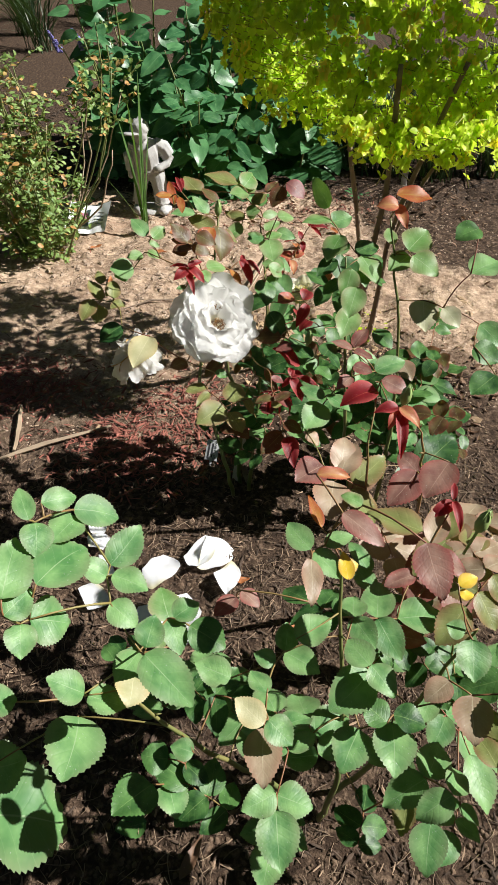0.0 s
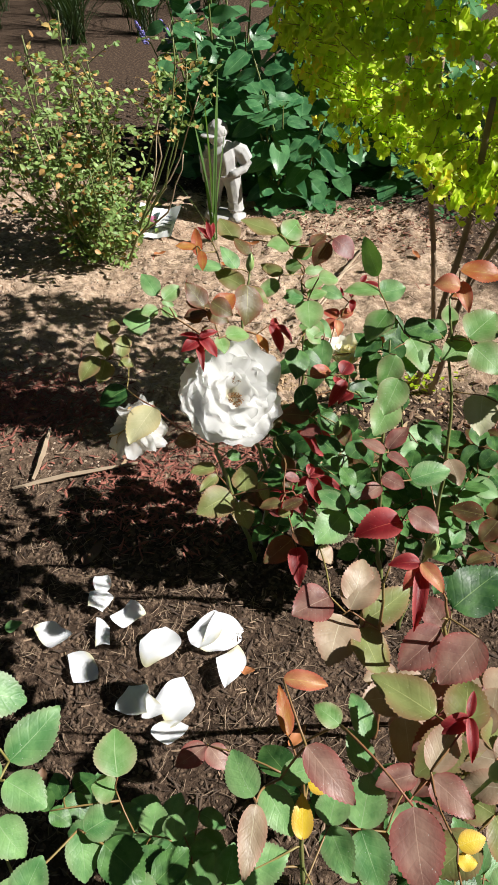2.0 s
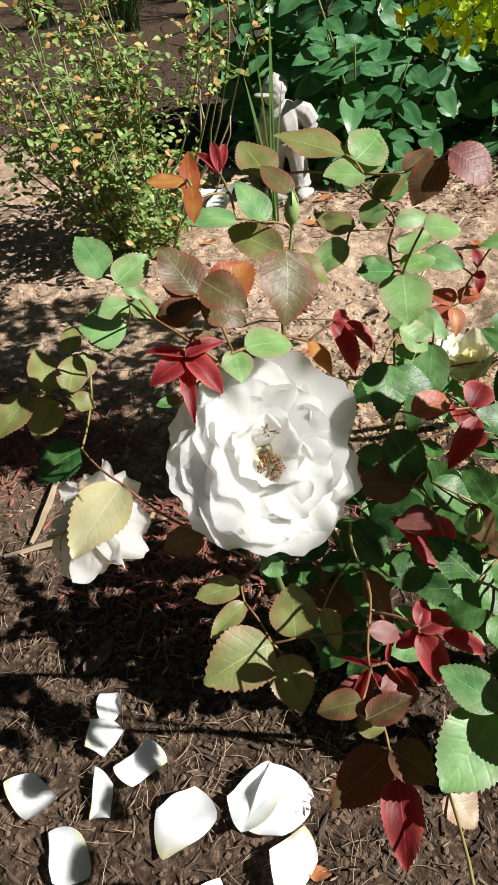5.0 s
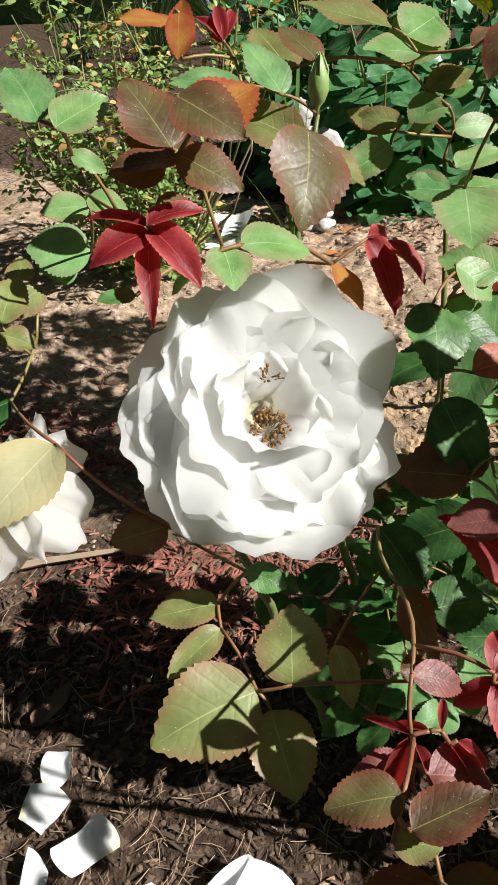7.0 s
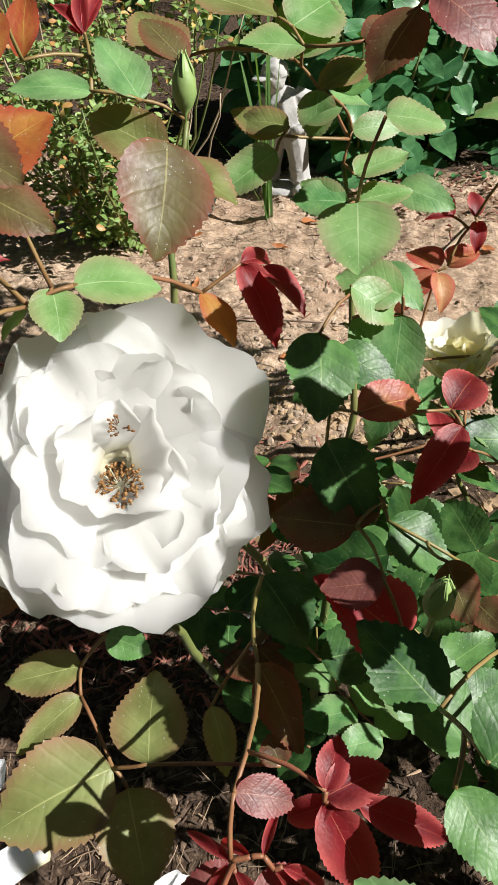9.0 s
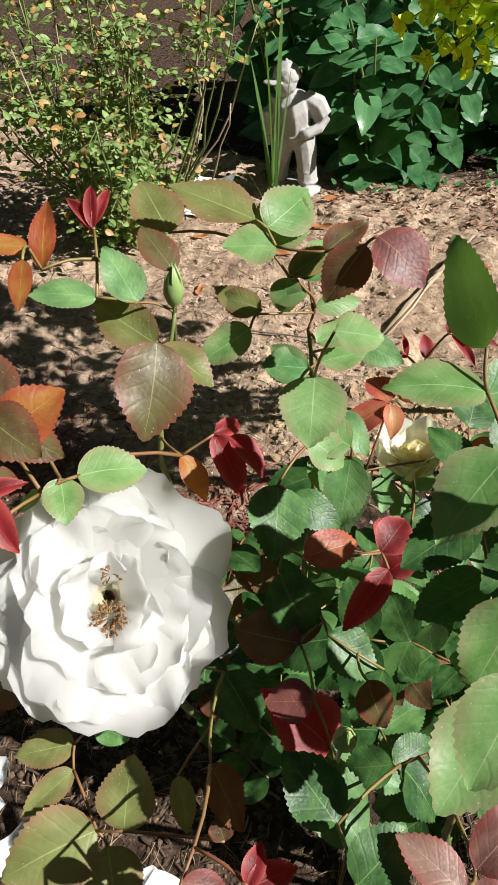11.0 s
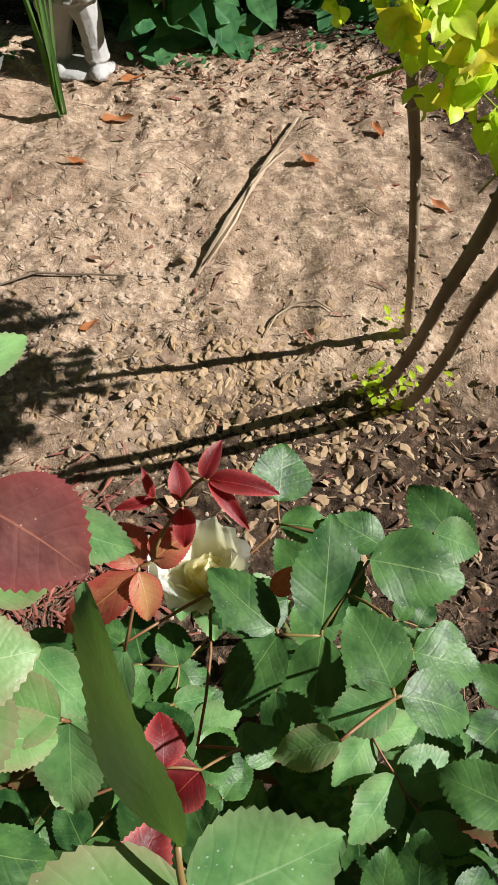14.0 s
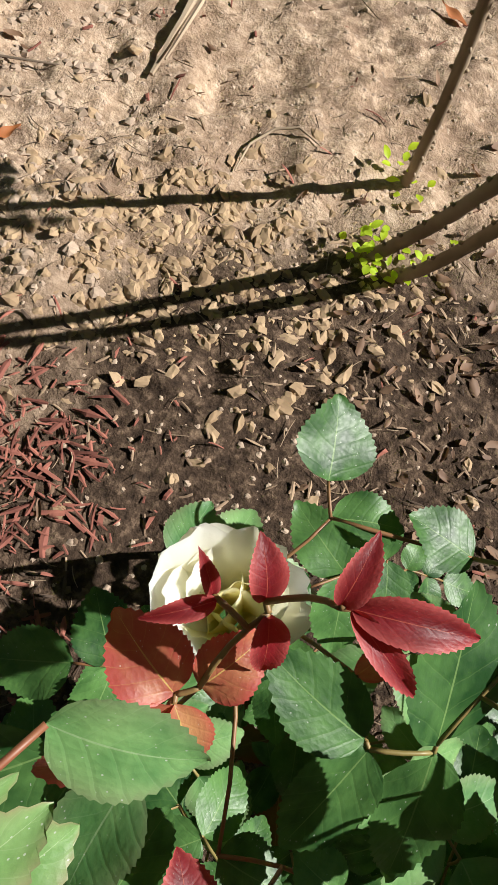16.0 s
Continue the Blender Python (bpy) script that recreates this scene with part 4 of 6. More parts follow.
leaf(main, "A", (-3,748,520), (12,769,530), (0.32,-0.52,0.79), 21)
leaf(main, "B", (-20,765,506), (-36,755,507), (0.37,-0.47,0.80), 17)
leaf(main, "B", (-15,765,510), (7,765,500), (0.33,-0.49,0.81), 17)
leaf(main, "R", (-18,742,492), (-32,725,488), (0.27,-0.33,0.91), 13)
leaf(main, "R", (-18,743,493), (2,733,481), (0.25,-0.33,0.91), 13)
leaf(main, "R", (-20,745,490), (-9,717,474), (0.26,-0.32,0.91), 8)
leaf(main, "R", (-17,739,496), (-1,752,498), (0.26,-0.34,0.90), 8)
leaf(main, "R", (-17,741,494), (-37,737,499), (0.27,-0.33,0.90), 6)
leaf(main, "L", (-75,805,483), (-58,806,476), (0.29,-0.35,0.89), 16)
leaf(main, "O", (-121,781,427), (-105,785,420), (0.31,-0.31,0.90), 15)
leaf(main, "O", (2,714,339), (-12,689,336), (0.23,-0.24,0.94), 14)
leaf(main, "B", (-15,778,505), (-39,776,513), (0.27,-0.36,0.89), 18)
leaf(main, "B", (-15,764,509), (-35,753,509), (0.27,-0.35,0.90), 15)
leaf(main, "G", (-3,852,512), (-23,864,531), (0.31,-0.54,0.78), 19)
leaf(main, "L", (-68,787,504), (-56,790,497), (0.40,-0.46,0.79), 9)
leaf(main, "G", (-112,842,436), (-125,828,438), (0.41,-0.41,0.82), 22)
leaf(main, "B", (-16,750,501), (-3,750,495), (0.34,-0.47,0.82), 8)
leaf(main, "D", (-20,730,476), (-30,723,477), (0.37,-0.41,0.83), 7)
leaf(main, "D", (9,730,358), (26,730,353), (0.23,-0.30,0.93), 13)
leaf(main, "O", (45,734,318), (57,714,305), (0.17,-0.26,0.95), 13)
leaf(main, "B", (81,640,387), (62,632,386), (0.15,-0.20,0.97), 15)
leaf(main, "B", (84,631,389), (102,644,392), (0.10,-0.21,0.97), 14)
leaf(main, "O", (80,630,382), (92,632,383), (0.11,-0.19,0.98), 10)
leaf(main, "O", (-123,824,430), (-132,801,425), (0.42,-0.38,0.82), 19)
leaf(main, "O", (-119,805,413), (-127,792,412), (0.41,-0.36,0.84), 12)
leaf(main, "R", (-38,883,528), (-55,891,540), (0.28,-0.42,0.86), 7)
leaf(main, "R", (-38,882,529), (-46,900,543), (0.27,-0.42,0.86), 7)
leaf(main, "R", (-39,884,529), (-39,905,540), (0.27,-0.42,0.86), 6)
leaf(main, "R", (-39,884,528), (-46,887,532), (0.27,-0.42,0.87), 6)
leaf(main, "A", (-43,839,540), (-63,830,544), (0.29,-0.40,0.87), 11)
leaf(main, "A", (-43,844,527), (-51,870,547), (0.28,-0.41,0.87), 12)
leaf(main, "A", (-33,821,545), (-28,804,533), (0.28,-0.40,0.88), 10)
leaf(main, "G", (-18,844,517), (-46,833,521), (0.27,-0.40,0.88), 15)

leaf(main, "O", (33,912,528), (-11,914,540), (0.42,-0.33,0.84), 31)
leaf(main, "L", (39,911,525), (51,945,532), (0.38,-0.32,0.87), 27)
leaf(main, "L", (45,906,519), (23,892,523), (0.31,-0.28,0.91), 25)
leaf(main, "O", (-18,921,511), (-41,941,528), (0.46,-0.50,0.74), 29)
leaf(main, "B", (9,868,521), (-11,880,535), (0.28,-0.39,0.88), 17)
leaf(main, "O", (6,848,494), (-28,855,507), (0.20,-0.44,0.88), 23)
leaf(main, "B", (10,841,501), (16,807,473), (0.46,-0.21,0.86), 35)
leaf(main, "O", (5,850,491), (34,845,479), (0.39,-0.42,0.82), 22)
leaf(main, "L", (38,885,485), (17,867,473), (0.16,-0.51,0.85), 19)
leaf(main, "O", (42,891,493), (16,895,494), (0.20,-0.48,0.86), 14)
leaf(main, "L", (51,907,503), (50,902,484), (0.37,-0.45,0.82), 16)
leaf(main, "D", (53,910,502), (70,937,502), (0.27,-0.38,0.88), 17)
leaf(main, "G", (67,889,464), (44,882,467), (0.25,-0.31,0.92), 23)
leaf(main, "G", (83,930,457), (110,926,450), (0.32,-0.51,0.80), 19)
leaf(main, "L", (73,867,437), (93,870,420), (0.30,-0.45,0.84), 21)
leaf(main, "G", (94,877,420), (95,854,390), (0.15,-0.29,0.95), 24)
leaf(main, "G", (81,893,435), (103,879,423), (0.04,-0.44,0.90), 19)
leaf(main, "R", (37,833,460), (54,824,430), (0.17,-0.21,0.96), 14)
leaf(main, "R", (37,833,461), (45,849,456), (0.40,-0.34,0.85), 9)
leaf(main, "A", (24,823,452), (40,812,437), (0.30,-0.19,0.94), 13)
leaf(main, "R", (43,837,457), (64,828,446), (0.34,-0.20,0.92), 12)
leaf(main, "L", (0,777,476), (22,796,469), (0.20,-0.11,0.97), 22)
leaf(main, "L", (-6,774,476), (3,759,467), (0.31,-0.18,0.93), 17)
leaf(main, "L", (-11,767,473), (-24,764,461), (0.33,-0.07,0.94), 8)
leaf(main, "K", (86,813,412), (109,831,412), (0.12,-0.33,0.94), 19)
leaf(main, "R", (125,825,403), (111,795,388), (0.02,-0.35,0.94), 15)
leaf(main, "R", (120,832,405), (129,854,410), (0.29,-0.38,0.88), 19)
leaf(main, "D", (66,838,430), (73,808,410), (0.37,-0.25,0.89), 30)
leaf(main, "D", (73,839,423), (99,838,410), (0.12,-0.26,0.96), 19)
leaf(main, "B", (91,791,374), (57,790,374), (0.20,-0.23,0.95), 28)
leaf(main, "R", (116,755,355), (84,761,379), (0.29,-0.30,0.91), 31)
leaf(main, "D", (138,716,367), (107,734,390), (0.25,-0.24,0.94), 27)
leaf(main, "B", (70,725,370), (88,712,343), (0.34,-0.07,0.94), 18)
leaf(main, "D", (75,810,399), (97,798,369), (0.07,-0.26,0.96), 27)
leaf(main, "D", (55,778,349), (78,761,331), (0.31,-0.23,0.92), 27)
leaf(main, "D", (102,805,365), (130,800,347), (0.31,-0.10,0.94), 26)
leaf(main, "D", (132,803,351), (124,781,322), (0.13,-0.20,0.97), 23)
leaf(main, "B", (126,783,372), (139,773,350), (0.13,-0.26,0.96), 18)
leaf(main, "M", (95,890,538), (118,883,522), (0.24,-0.30,0.92), 26)
leaf(main, "B", (90,891,533), (77,873,513), (0.29,-0.28,0.92), 22)
leaf(main, "B", (70,903,521), (84,930,526), (0.27,-0.34,0.90), 15)
leaf(main, "L", (73,877,469), (80,843,454), (0.28,-0.18,0.94), 33)
leaf(main, "L", (84,866,504), (105,874,500), (0.27,-0.23,0.94), 23)
leaf(main, "G", (46,958,486), (59,997,476), (0.29,-0.37,0.88), 17)
leaf(main, "R", (81,664,376), (65,670,371), (0.08,-0.12,0.99), 3)
leaf(main, "R", (80,663,376), (75,655,347), (0.10,-0.10,0.99), 6)
leaf(main, "R", (82,663,374), (91,659,346), (0.25,-0.21,0.94), 4)
leaf(main, "R", (92,666,373), (104,664,345), (0.01,-0.10,0.99), 5)
leaf(main, "R", (94,667,374), (106,671,353), (0.09,-0.29,0.95), 3)
leaf(main, "R", (89,667,377), (89,681,374), (0.05,-0.13,0.99), 3)
leaf(main, "R", (86,666,377), (74,671,368), (0.13,-0.34,0.93), 3)
leaf(main, "R", (102,682,386), (118,696,383), (0.13,-0.42,0.90), 12)
leaf(main, "R", (102,681,385), (118,670,359), (0.18,-0.31,0.93), 14)
leaf(main, "R", (110,683,385), (137,687,369), (0.06,-0.22,0.97), 10)
leaf(main, "R", (102,683,387), (103,698,390), (0.24,-0.44,0.87), 9)
leaf(main, "R", (105,682,385), (91,678,374), (0.16,-0.37,0.92), 8)
leaf(main, "B", (82,706,344), (76,713,349), (0.28,-0.22,0.93), 12)
leaf(main, "M", (79,676,388), (95,681,380), (0.03,-0.38,0.93), 11)
leaf(main, "M", (83,661,355), (65,660,356), (0.03,-0.08,1.00), 19)
leaf(main, "M", (87,658,368), (106,665,361), (0.03,-0.22,0.98), 19)
leaf(main, "B", (99,807,374), (64,799,373), (0.13,-0.42,0.90), 26)
leaf(main, "M", (106,762,379), (84,757,375), (0.15,-0.35,0.93), 20)
leaf(main, "D", (58,770,329), (77,786,332), (0.03,-0.31,0.95), 22)
leaf(main, "D", (81,772,307), (109,787,306), (0.04,-0.36,0.93), 27)
leaf(main, "L", (39,913,513), (47,940,533), (0.17,-0.56,0.81), 28)
leaf(main, "O", (51,909,502), (69,931,510), (0.17,-0.54,0.82), 16)
leaf(main, "L", (64,911,486), (85,924,485), (0.33,-0.60,0.73), 13)
leaf(main, "L", (67,902,471), (88,921,475), (0.08,-0.50,0.86), 17)
leaf(main, "L", (66,889,462), (45,895,470), (0.19,-0.63,0.75), 15)
leaf(main, "L", (70,901,460), (91,917,461), (0.10,-0.48,0.87), 18)
leaf(main, "L", (94,875,430), (64,878,436), (0.14,-0.63,0.76), 24)
leaf(main, "G", (72,881,414), (95,879,390), (0.12,-0.63,0.76), 21)
leaf(main, "O", (39,892,489), (15,898,497), (0.30,-0.64,0.71), 15)
leaf(main, "L", (61,906,497), (43,904,492), (0.14,-0.58,0.80), 13)

# right bush
leaf(right, "G", (146,835,528), (125,866,554), (-0.52,-0.74,0.42), 24)
leaf(right, "L", (149,827,515), (113,815,519), (0.19,-0.13,0.97), 25)
leaf(right, "G", (148,828,512), (175,841,515), (-0.10,-0.45,0.88), 26)
leaf(right, "L", (175,754,436), (160,714,422), (0.09,-0.31,0.95), 32)
leaf(right, "G", (178,753,457), (154,753,456), (0.09,-0.33,0.94), 25)
leaf(right, "G", (170,805,496), (137,793,494), (0.11,-0.38,0.92), 28)
leaf(right, "D", (178,782,485), (159,768,477), (0.09,-0.36,0.93), 23)
leaf(right, "D", (128,711,392), (102,727,402), (0.14,-0.28,0.95), 24)
leaf(right, "D", (139,688,412), (151,710,418), (0.11,-0.28,0.95), 21)
leaf(right, "G", (141,656,376), (113,665,385), (0.12,-0.24,0.96), 20)
leaf(right, "G", (140,658,365), (118,621,358), (0.12,-0.21,0.97), 34)
leaf(right, "G", (143,656,379), (170,640,370), (0.10,-0.22,0.97), 23)
leaf(right, "P", (172,695,417), (148,704,423), (0.10,-0.28,0.95), 16)
leaf(right, "P", (175,704,414), (192,729,426), (0.08,-0.29,0.95), 18)
leaf(right, "P", (175,701,412), (196,689,408), (0.07,-0.27,0.96), 15)
leaf(right, "P", (171,666,413), (192,658,410), (0.07,-0.25,0.97), 21)
leaf(right, "P", (172,676,392), (154,658,387), (0.09,-0.24,0.97), 16)
leaf(right, "D", (133,687,398), (149,671,390), (0.11,-0.26,0.96), 17)
leaf(right, "L", (242,797,485), (216,774,478), (0.09,-0.42,0.90), 30)
leaf(right, "L", (238,787,496), (264,819,508), (0.08,-0.43,0.90), 39)
leaf(right, "L", (241,773,496), (270,754,481), (0.07,-0.41,0.91), 35)
leaf(right, "W", (265,785,432), (264,744,412), (0.07,-0.38,0.92), 38)
leaf(right, "L", (185,794,485), (204,765,465), (0.11,-0.41,0.90), 35)
leaf(right, "D", (178,799,487), (208,816,490), (0.12,-0.43,0.90), 26)
leaf(right, "L", (223,810,493), (219,831,506), (0.10,-0.44,0.89), 18)
leaf(right, "K", (220,788,549), (196,784,552), (0.11,-0.45,0.89), 20)
leaf(right, "A", (220,811,553), (265,818,548), (0.08,-0.46,0.88), 24)
leaf(right, "D", (210,792,384), (233,771,371), (0.10,-0.37,0.92), 26)
leaf(right, "G", (201,692,389), (239,711,393), (0.09,-0.35,0.93), 27)
leaf(right, "T", (246,773,351), (260,749,337), (0.08,-0.35,0.93), 25)
leaf(right, "K", (222,816,539), (234,791,523), (0.09,-0.45,0.89), 15)
leaf(right, "G", (184,794,480), (189,761,463), (0.07,-0.36,0.93), 25)
leaf(right, "D", (155,800,479), (132,777,467), (0.12,-0.36,0.92), 21)
leaf(right, "D", (318,795,520), (289,780,516), (0.03,-0.48,0.88), 34)
leaf(right, "G", (309,761,480), (348,785,487), (0.02,-0.46,0.89), 37)
leaf(right, "W", (287,769,431), (305,748,417), (0.04,-0.44,0.90), 25)
leaf(right, "G", (331,758,415), (355,732,400), (0.01,-0.42,0.91), 34)
leaf(right, "D", (330,661,407), (298,633,400), (0.01,-0.40,0.92), 34)
leaf(right, "D", (315,711,413), (343,695,401), (0.01,-0.41,0.91), 36)

leaf(right, "L", (160,806,506), (142,775,487), (-0.01,-0.33,0.94), 29)
leaf(right, "L", (171,763,484), (162,742,455), (0.23,-0.17,0.96), 26)
leaf(right, "L", (177,744,470), (166,714,447), (0.02,-0.29,0.96), 30)
leaf(right, "D", (164,793,453), (140,772,447), (0.20,-0.13,0.97), 21)
leaf(right, "D", (147,747,377), (167,737,360), (0.20,-0.06,0.98), 25)
leaf(right, "D", (161,737,359), (145,723,346), (0.16,-0.05,0.99), 23)

# back bush
leaf(back, "D", (178,934,378), (178,974,406), (0.15,-0.27,0.95), 33)
leaf(back, "D", (159,933,375), (128,952,388), (0.24,-0.12,0.96), 24)
leaf(back, "D", (160,931,375), (141,903,357), (0.28,-0.08,0.96), 25)
leaf(back, "D", (178,932,376), (176,895,344), (-0.07,-0.11,0.99), 25)
leaf(back, "D", (195,959,396), (236,955,392), (0.08,-0.23,0.97), 33)
leaf(back, "D", (202,903,407), (185,929,416), (0.10,-0.06,0.99), 26)
leaf(back, "G", (203,900,407), (180,891,402), (0.11,-0.03,0.99), 19)
leaf(back, "D", (205,901,407), (234,900,393), (-0.04,-0.00,1.00), 24)
leaf(back, "D", (154,1022,333), (154,1054,344), (0.20,-0.13,0.97), 35)
leaf(back, "D", (241,978,376), (215,1006,385), (0.02,-0.25,0.97), 27)
leaf(back, "D", (156,1008,332), (185,1008,333), (0.22,-0.11,0.97), 23)
leaf(back, "D", (211,1000,333), (183,1011,341), (0.14,-0.18,0.97), 25)
leaf(back, "G", (97,918,373), (82,880,338), (0.13,-0.01,0.99), 26)
leaf(back, "D", (76,922,362), (35,905,347), (0.33,-0.14,0.93), 30)
leaf(back, "D", (94,923,366), (73,931,366), (0.33,-0.10,0.94), 16)
leaf(back, "K", (104,936,412), (73,915,391), (0.10,-0.27,0.96), 17)
leaf(back, "K", (104,936,412), (110,921,399), (0.26,-0.25,0.93), 13)
leaf(back, "K", (104,938,412), (88,954,417), (0.27,-0.33,0.90), 19)
leaf(back, "K", (109,940,414), (124,953,419), (0.11,-0.34,0.93), 15)
leaf(back, "R", (131,954,454), (156,951,455), (0.10,-0.35,0.93), 9)
leaf(back, "R", (131,954,454), (147,940,446), (0.02,-0.25,0.97), 6)
leaf(back, "R", (129,954,454), (134,966,462), (0.22,-0.24,0.94), 7)
leaf(back, "R", (119,957,433), (116,968,443), (0.31,-0.38,0.87), 9)
leaf(back, "R", (120,955,432), (122,943,421), (0.13,-0.25,0.96), 9)
leaf(back, "R", (109,956,433), (94,950,434), (0.33,-0.26,0.91), 5)
leaf(back, "R", (108,957,433), (104,963,444), (0.26,-0.36,0.90), 4)
leaf(back, "D", (212,922,395), (241,922,387), (-0.05,-0.13,0.99), 24)
leaf(back, "L", (183,881,418), (161,877,404), (0.20,-0.10,0.98), 15)
leaf(back, "R", (118,879,351), (114,900,356), (0.24,-0.12,0.96), 19)
leaf(back, "R", (133,881,346), (118,866,340), (0.21,-0.04,0.98), 21)
leaf(back, "L", (77,861,343), (79,875,339), (0.38,-0.01,0.93), 13)
leaf(back, "K", (156,950,373), (167,961,380), (0.23,-0.34,0.91), 11)
leaf(back, "G", (222,974,397), (241,968,396), (0.02,-0.20,0.98), 21)
leaf(back, "D", (128,895,323), (151,886,319), (0.19,0.04,0.98), 23)
leaf(back, "D", (164,890,336), (149,900,343), (0.10,-0.18,0.98), 19)


R2 = random.Random(21)
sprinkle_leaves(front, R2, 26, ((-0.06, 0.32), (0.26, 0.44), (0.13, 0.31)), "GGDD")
sprinkle_leaves(red, R2, 7, ((0.19, 0.35), (0.44, 0.52), (0.26, 0.37)), "PPTBOP", (0.045, 0.058))
sprinkle_leaves(front, R2, 6, ((0.18, 0.32), (0.28, 0.42), (0.25, 0.35)), "GGOPD", (0.04, 0.05))
sprinkle_leaves(red, R2, 4, ((0.20, 0.34), (0.46, 0.54), (0.09, 0.22)), "DOBG")
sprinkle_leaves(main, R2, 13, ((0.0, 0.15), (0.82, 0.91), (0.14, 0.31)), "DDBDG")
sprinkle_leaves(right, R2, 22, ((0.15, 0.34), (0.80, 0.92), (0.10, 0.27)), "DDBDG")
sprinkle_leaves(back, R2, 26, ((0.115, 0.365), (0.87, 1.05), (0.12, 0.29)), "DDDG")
sprinkle_leaves(back, R2, 6, ((0.03, 0.11), (0.87, 0.96), (0.14, 0.28)), "DDD")

grow_canes(front, [(0.121, 0.364, 0), (0.141, 0.344, 0), (0.160, 0.377, 0)],
           [[(0.082, 0.339, 0.11), (0.005, 0.301, 0.277), (-0.034, 0.287, 0.381)], [(0.153, 0.332, 0.143), (0.144, 0.341, 0.306), (0.134, 0.361, 0.45)],
            [(0.202, 0.357, 0.14), (0.223, 0.346, 0.289), (0.244, 0.337, 0.388)]], STEM_G, STEM_R)
grow_canes(red, [(0.213, 0.625, 0), (0.233, 0.647, 0)], [[(0.205, 0.601, 0.134), (0.188, 0.567, 0.276), (0.179, 0.556, 0.397)], [(0.246, 0.603, 0.171), (0.238, 0.538, 0.33), (0.220, 0.515, 0.441)]], STEM_R, STEM_R)
grow_canes(main, [(0.026, 0.911, 0), (0.042, 0.891, 0), (0.017, 0.880, 0)],
           [[(0.028, 0.896, 0.169), (0.011, 0.850, 0.31), (0.005, 0.837, 0.43), (0.009, 0.864, 0.502)], [(0.059, 0.886, 0.186), (0.071, 0.892, 0.351), (0.061, 0.909, 0.473)],
            [(0.000, 0.832, 0.167), (-0.018, 0.797, 0.298), (-0.007, 0.781, 0.376), (0.005, 0.764, 0.403)]], STEM_G, STEM_R)
grow_canes(right, [(0.219, 0.815, 0), (0.239, 0.795, 0)], [[(0.191, 0.800, 0.168), (0.174, 0.765, 0.351), (0.164, 0.773, 0.493)], [(0.251, 0.793, 0.183), (0.243, 0.789, 0.367), (0.214, 0.797, 0.531)]], STEM_G, STEM_R)
grow_canes(back, [(0.172, 1.076, 0), (0.192, 1.067, 0)], [[(0.154, 1.040, 0.126), (0.132, 0.997, 0.231), (0.121, 0.976, 0.325)], [(0.204, 1.023, 0.1), (0.211, 0.999, 0.191), (0.203, 0.973, 0.275)]], STEM_G, STEM_R)

RR = random.Random(4)
OPEN = [(7, 0.060, 0.074, 12, 2, 0.003, -0.005, 0.02, 0.14), (7, 0.056, 0.068, 15, 5, 0.003, -0.003, 0.02, 0.14), (6, 0.049, 0.060, 19, 8, 0.004, -0.001, 0.03, 0.12),
        (6, 0.042, 0.052, 23, 10, 0.005, 0.001, 0.05, 0.15), (5, 0.034, 0.044, 30, 16, 0.008, 0.003, 0.08, 0.20), (5, 0.025, 0.032, 58, 34, 0.006, 0.004, 0.1, 0.30)]
bloom = flower(main, (0.007, 0.767, 0.409), (0.40, -0.56, 0.73), OPEN, RR, 0.94, loose=1.2)
stamens(bloom, RR, 110, 0.0065, (-0.001, -0.008, 0.006))
stamens(bloom, RR, 16, 0.003, (0.004, 0.012, 0.012))
HALF = [(6, 0.042, 0.046, 66, 34, 0.004, 0.0, 0.14, 0.10), (5, 0.034, 0.038, 74, 58, 0.005, 0.002, 0.2, 0.10), (4, 0.026, 0.03, 84, 88, 0.004, 0.004, 0.25, 0.12)]
half = flower(back, (0.123, 0.968, 0.328), (-0.12, 0.05, 1.0), HALF, RR, 0.86, 0.4, "half-open cream white rose with a yellow heart", PETAL_CREAM)
for ob in list(half.children)[-5:]:
    ob.data.materials[0] = PETAL_HEART
SPENT = [(6, 0.046, 0.042, -12, -62, 0.004, 0.0, 0.05, 0.22), (4, 0.038, 0.034, -30, -78, 0.003, 0.0, 0.1, 0.26)]
spent = flower(main, (-0.088, 0.715, 0.395), (-0.05, -0.45, 0.88), SPENT, RR, 0.80, 0.9, "spent white rose with drooping browned petals")
for ob in list(spent.children)[-4:]:
    ob.data.materials[0] = PETAL_BROWN


def bud(bush, at, axis, size=1.0):
    b = bmesh.new()
    ax = Vector(axis).normalized()
    p = Vector(at) - bush.location
    tube(b, [p - ax * 0.05 * size, p - ax * 0.014 * size, p - ax * 0.010 * size, p - ax * 0.003 * size, p + ax * 0.006 * size, p + ax * 0.013 * size, p + ax * 0.019 * size],
         [0.0016 * size, 0.0018 * size, 0.0052 * size, 0.0078 * size, 0.0072 * size, 0.0040 * size, 0.0008], 12)
    for k in range(5):
        a = k * 1.2566
        s = Vector((math.cos(a), math.sin(a), 0)) * size
        tube(b, [p + s * 0.0055, p + ax * 0.010 * size + s * 0.0062, p + ax * 0.021 * size + s * (0.0012 + 0.001 * (k % 2))], [0.0014 * size, 0.0009 * size, 0.0002], 4)
    part("rosebud", b, CALYX, bush, "tight green rosebud with pointed sepals")


bud(main, (0.009, 0.865, 0.513), (0.05, 0.1, 1), 0.6)
bud(main, (0.124, 0.738, 0.404), (0.1, -0.1, 1), 0.6)
bud(right, (0.206, 0.541, 0.463), (0.15, -0.05, 1), 0.7)
bud(front, (0.244, 0.385, 0.457), (0.25, 0.05, 1), 0.7)

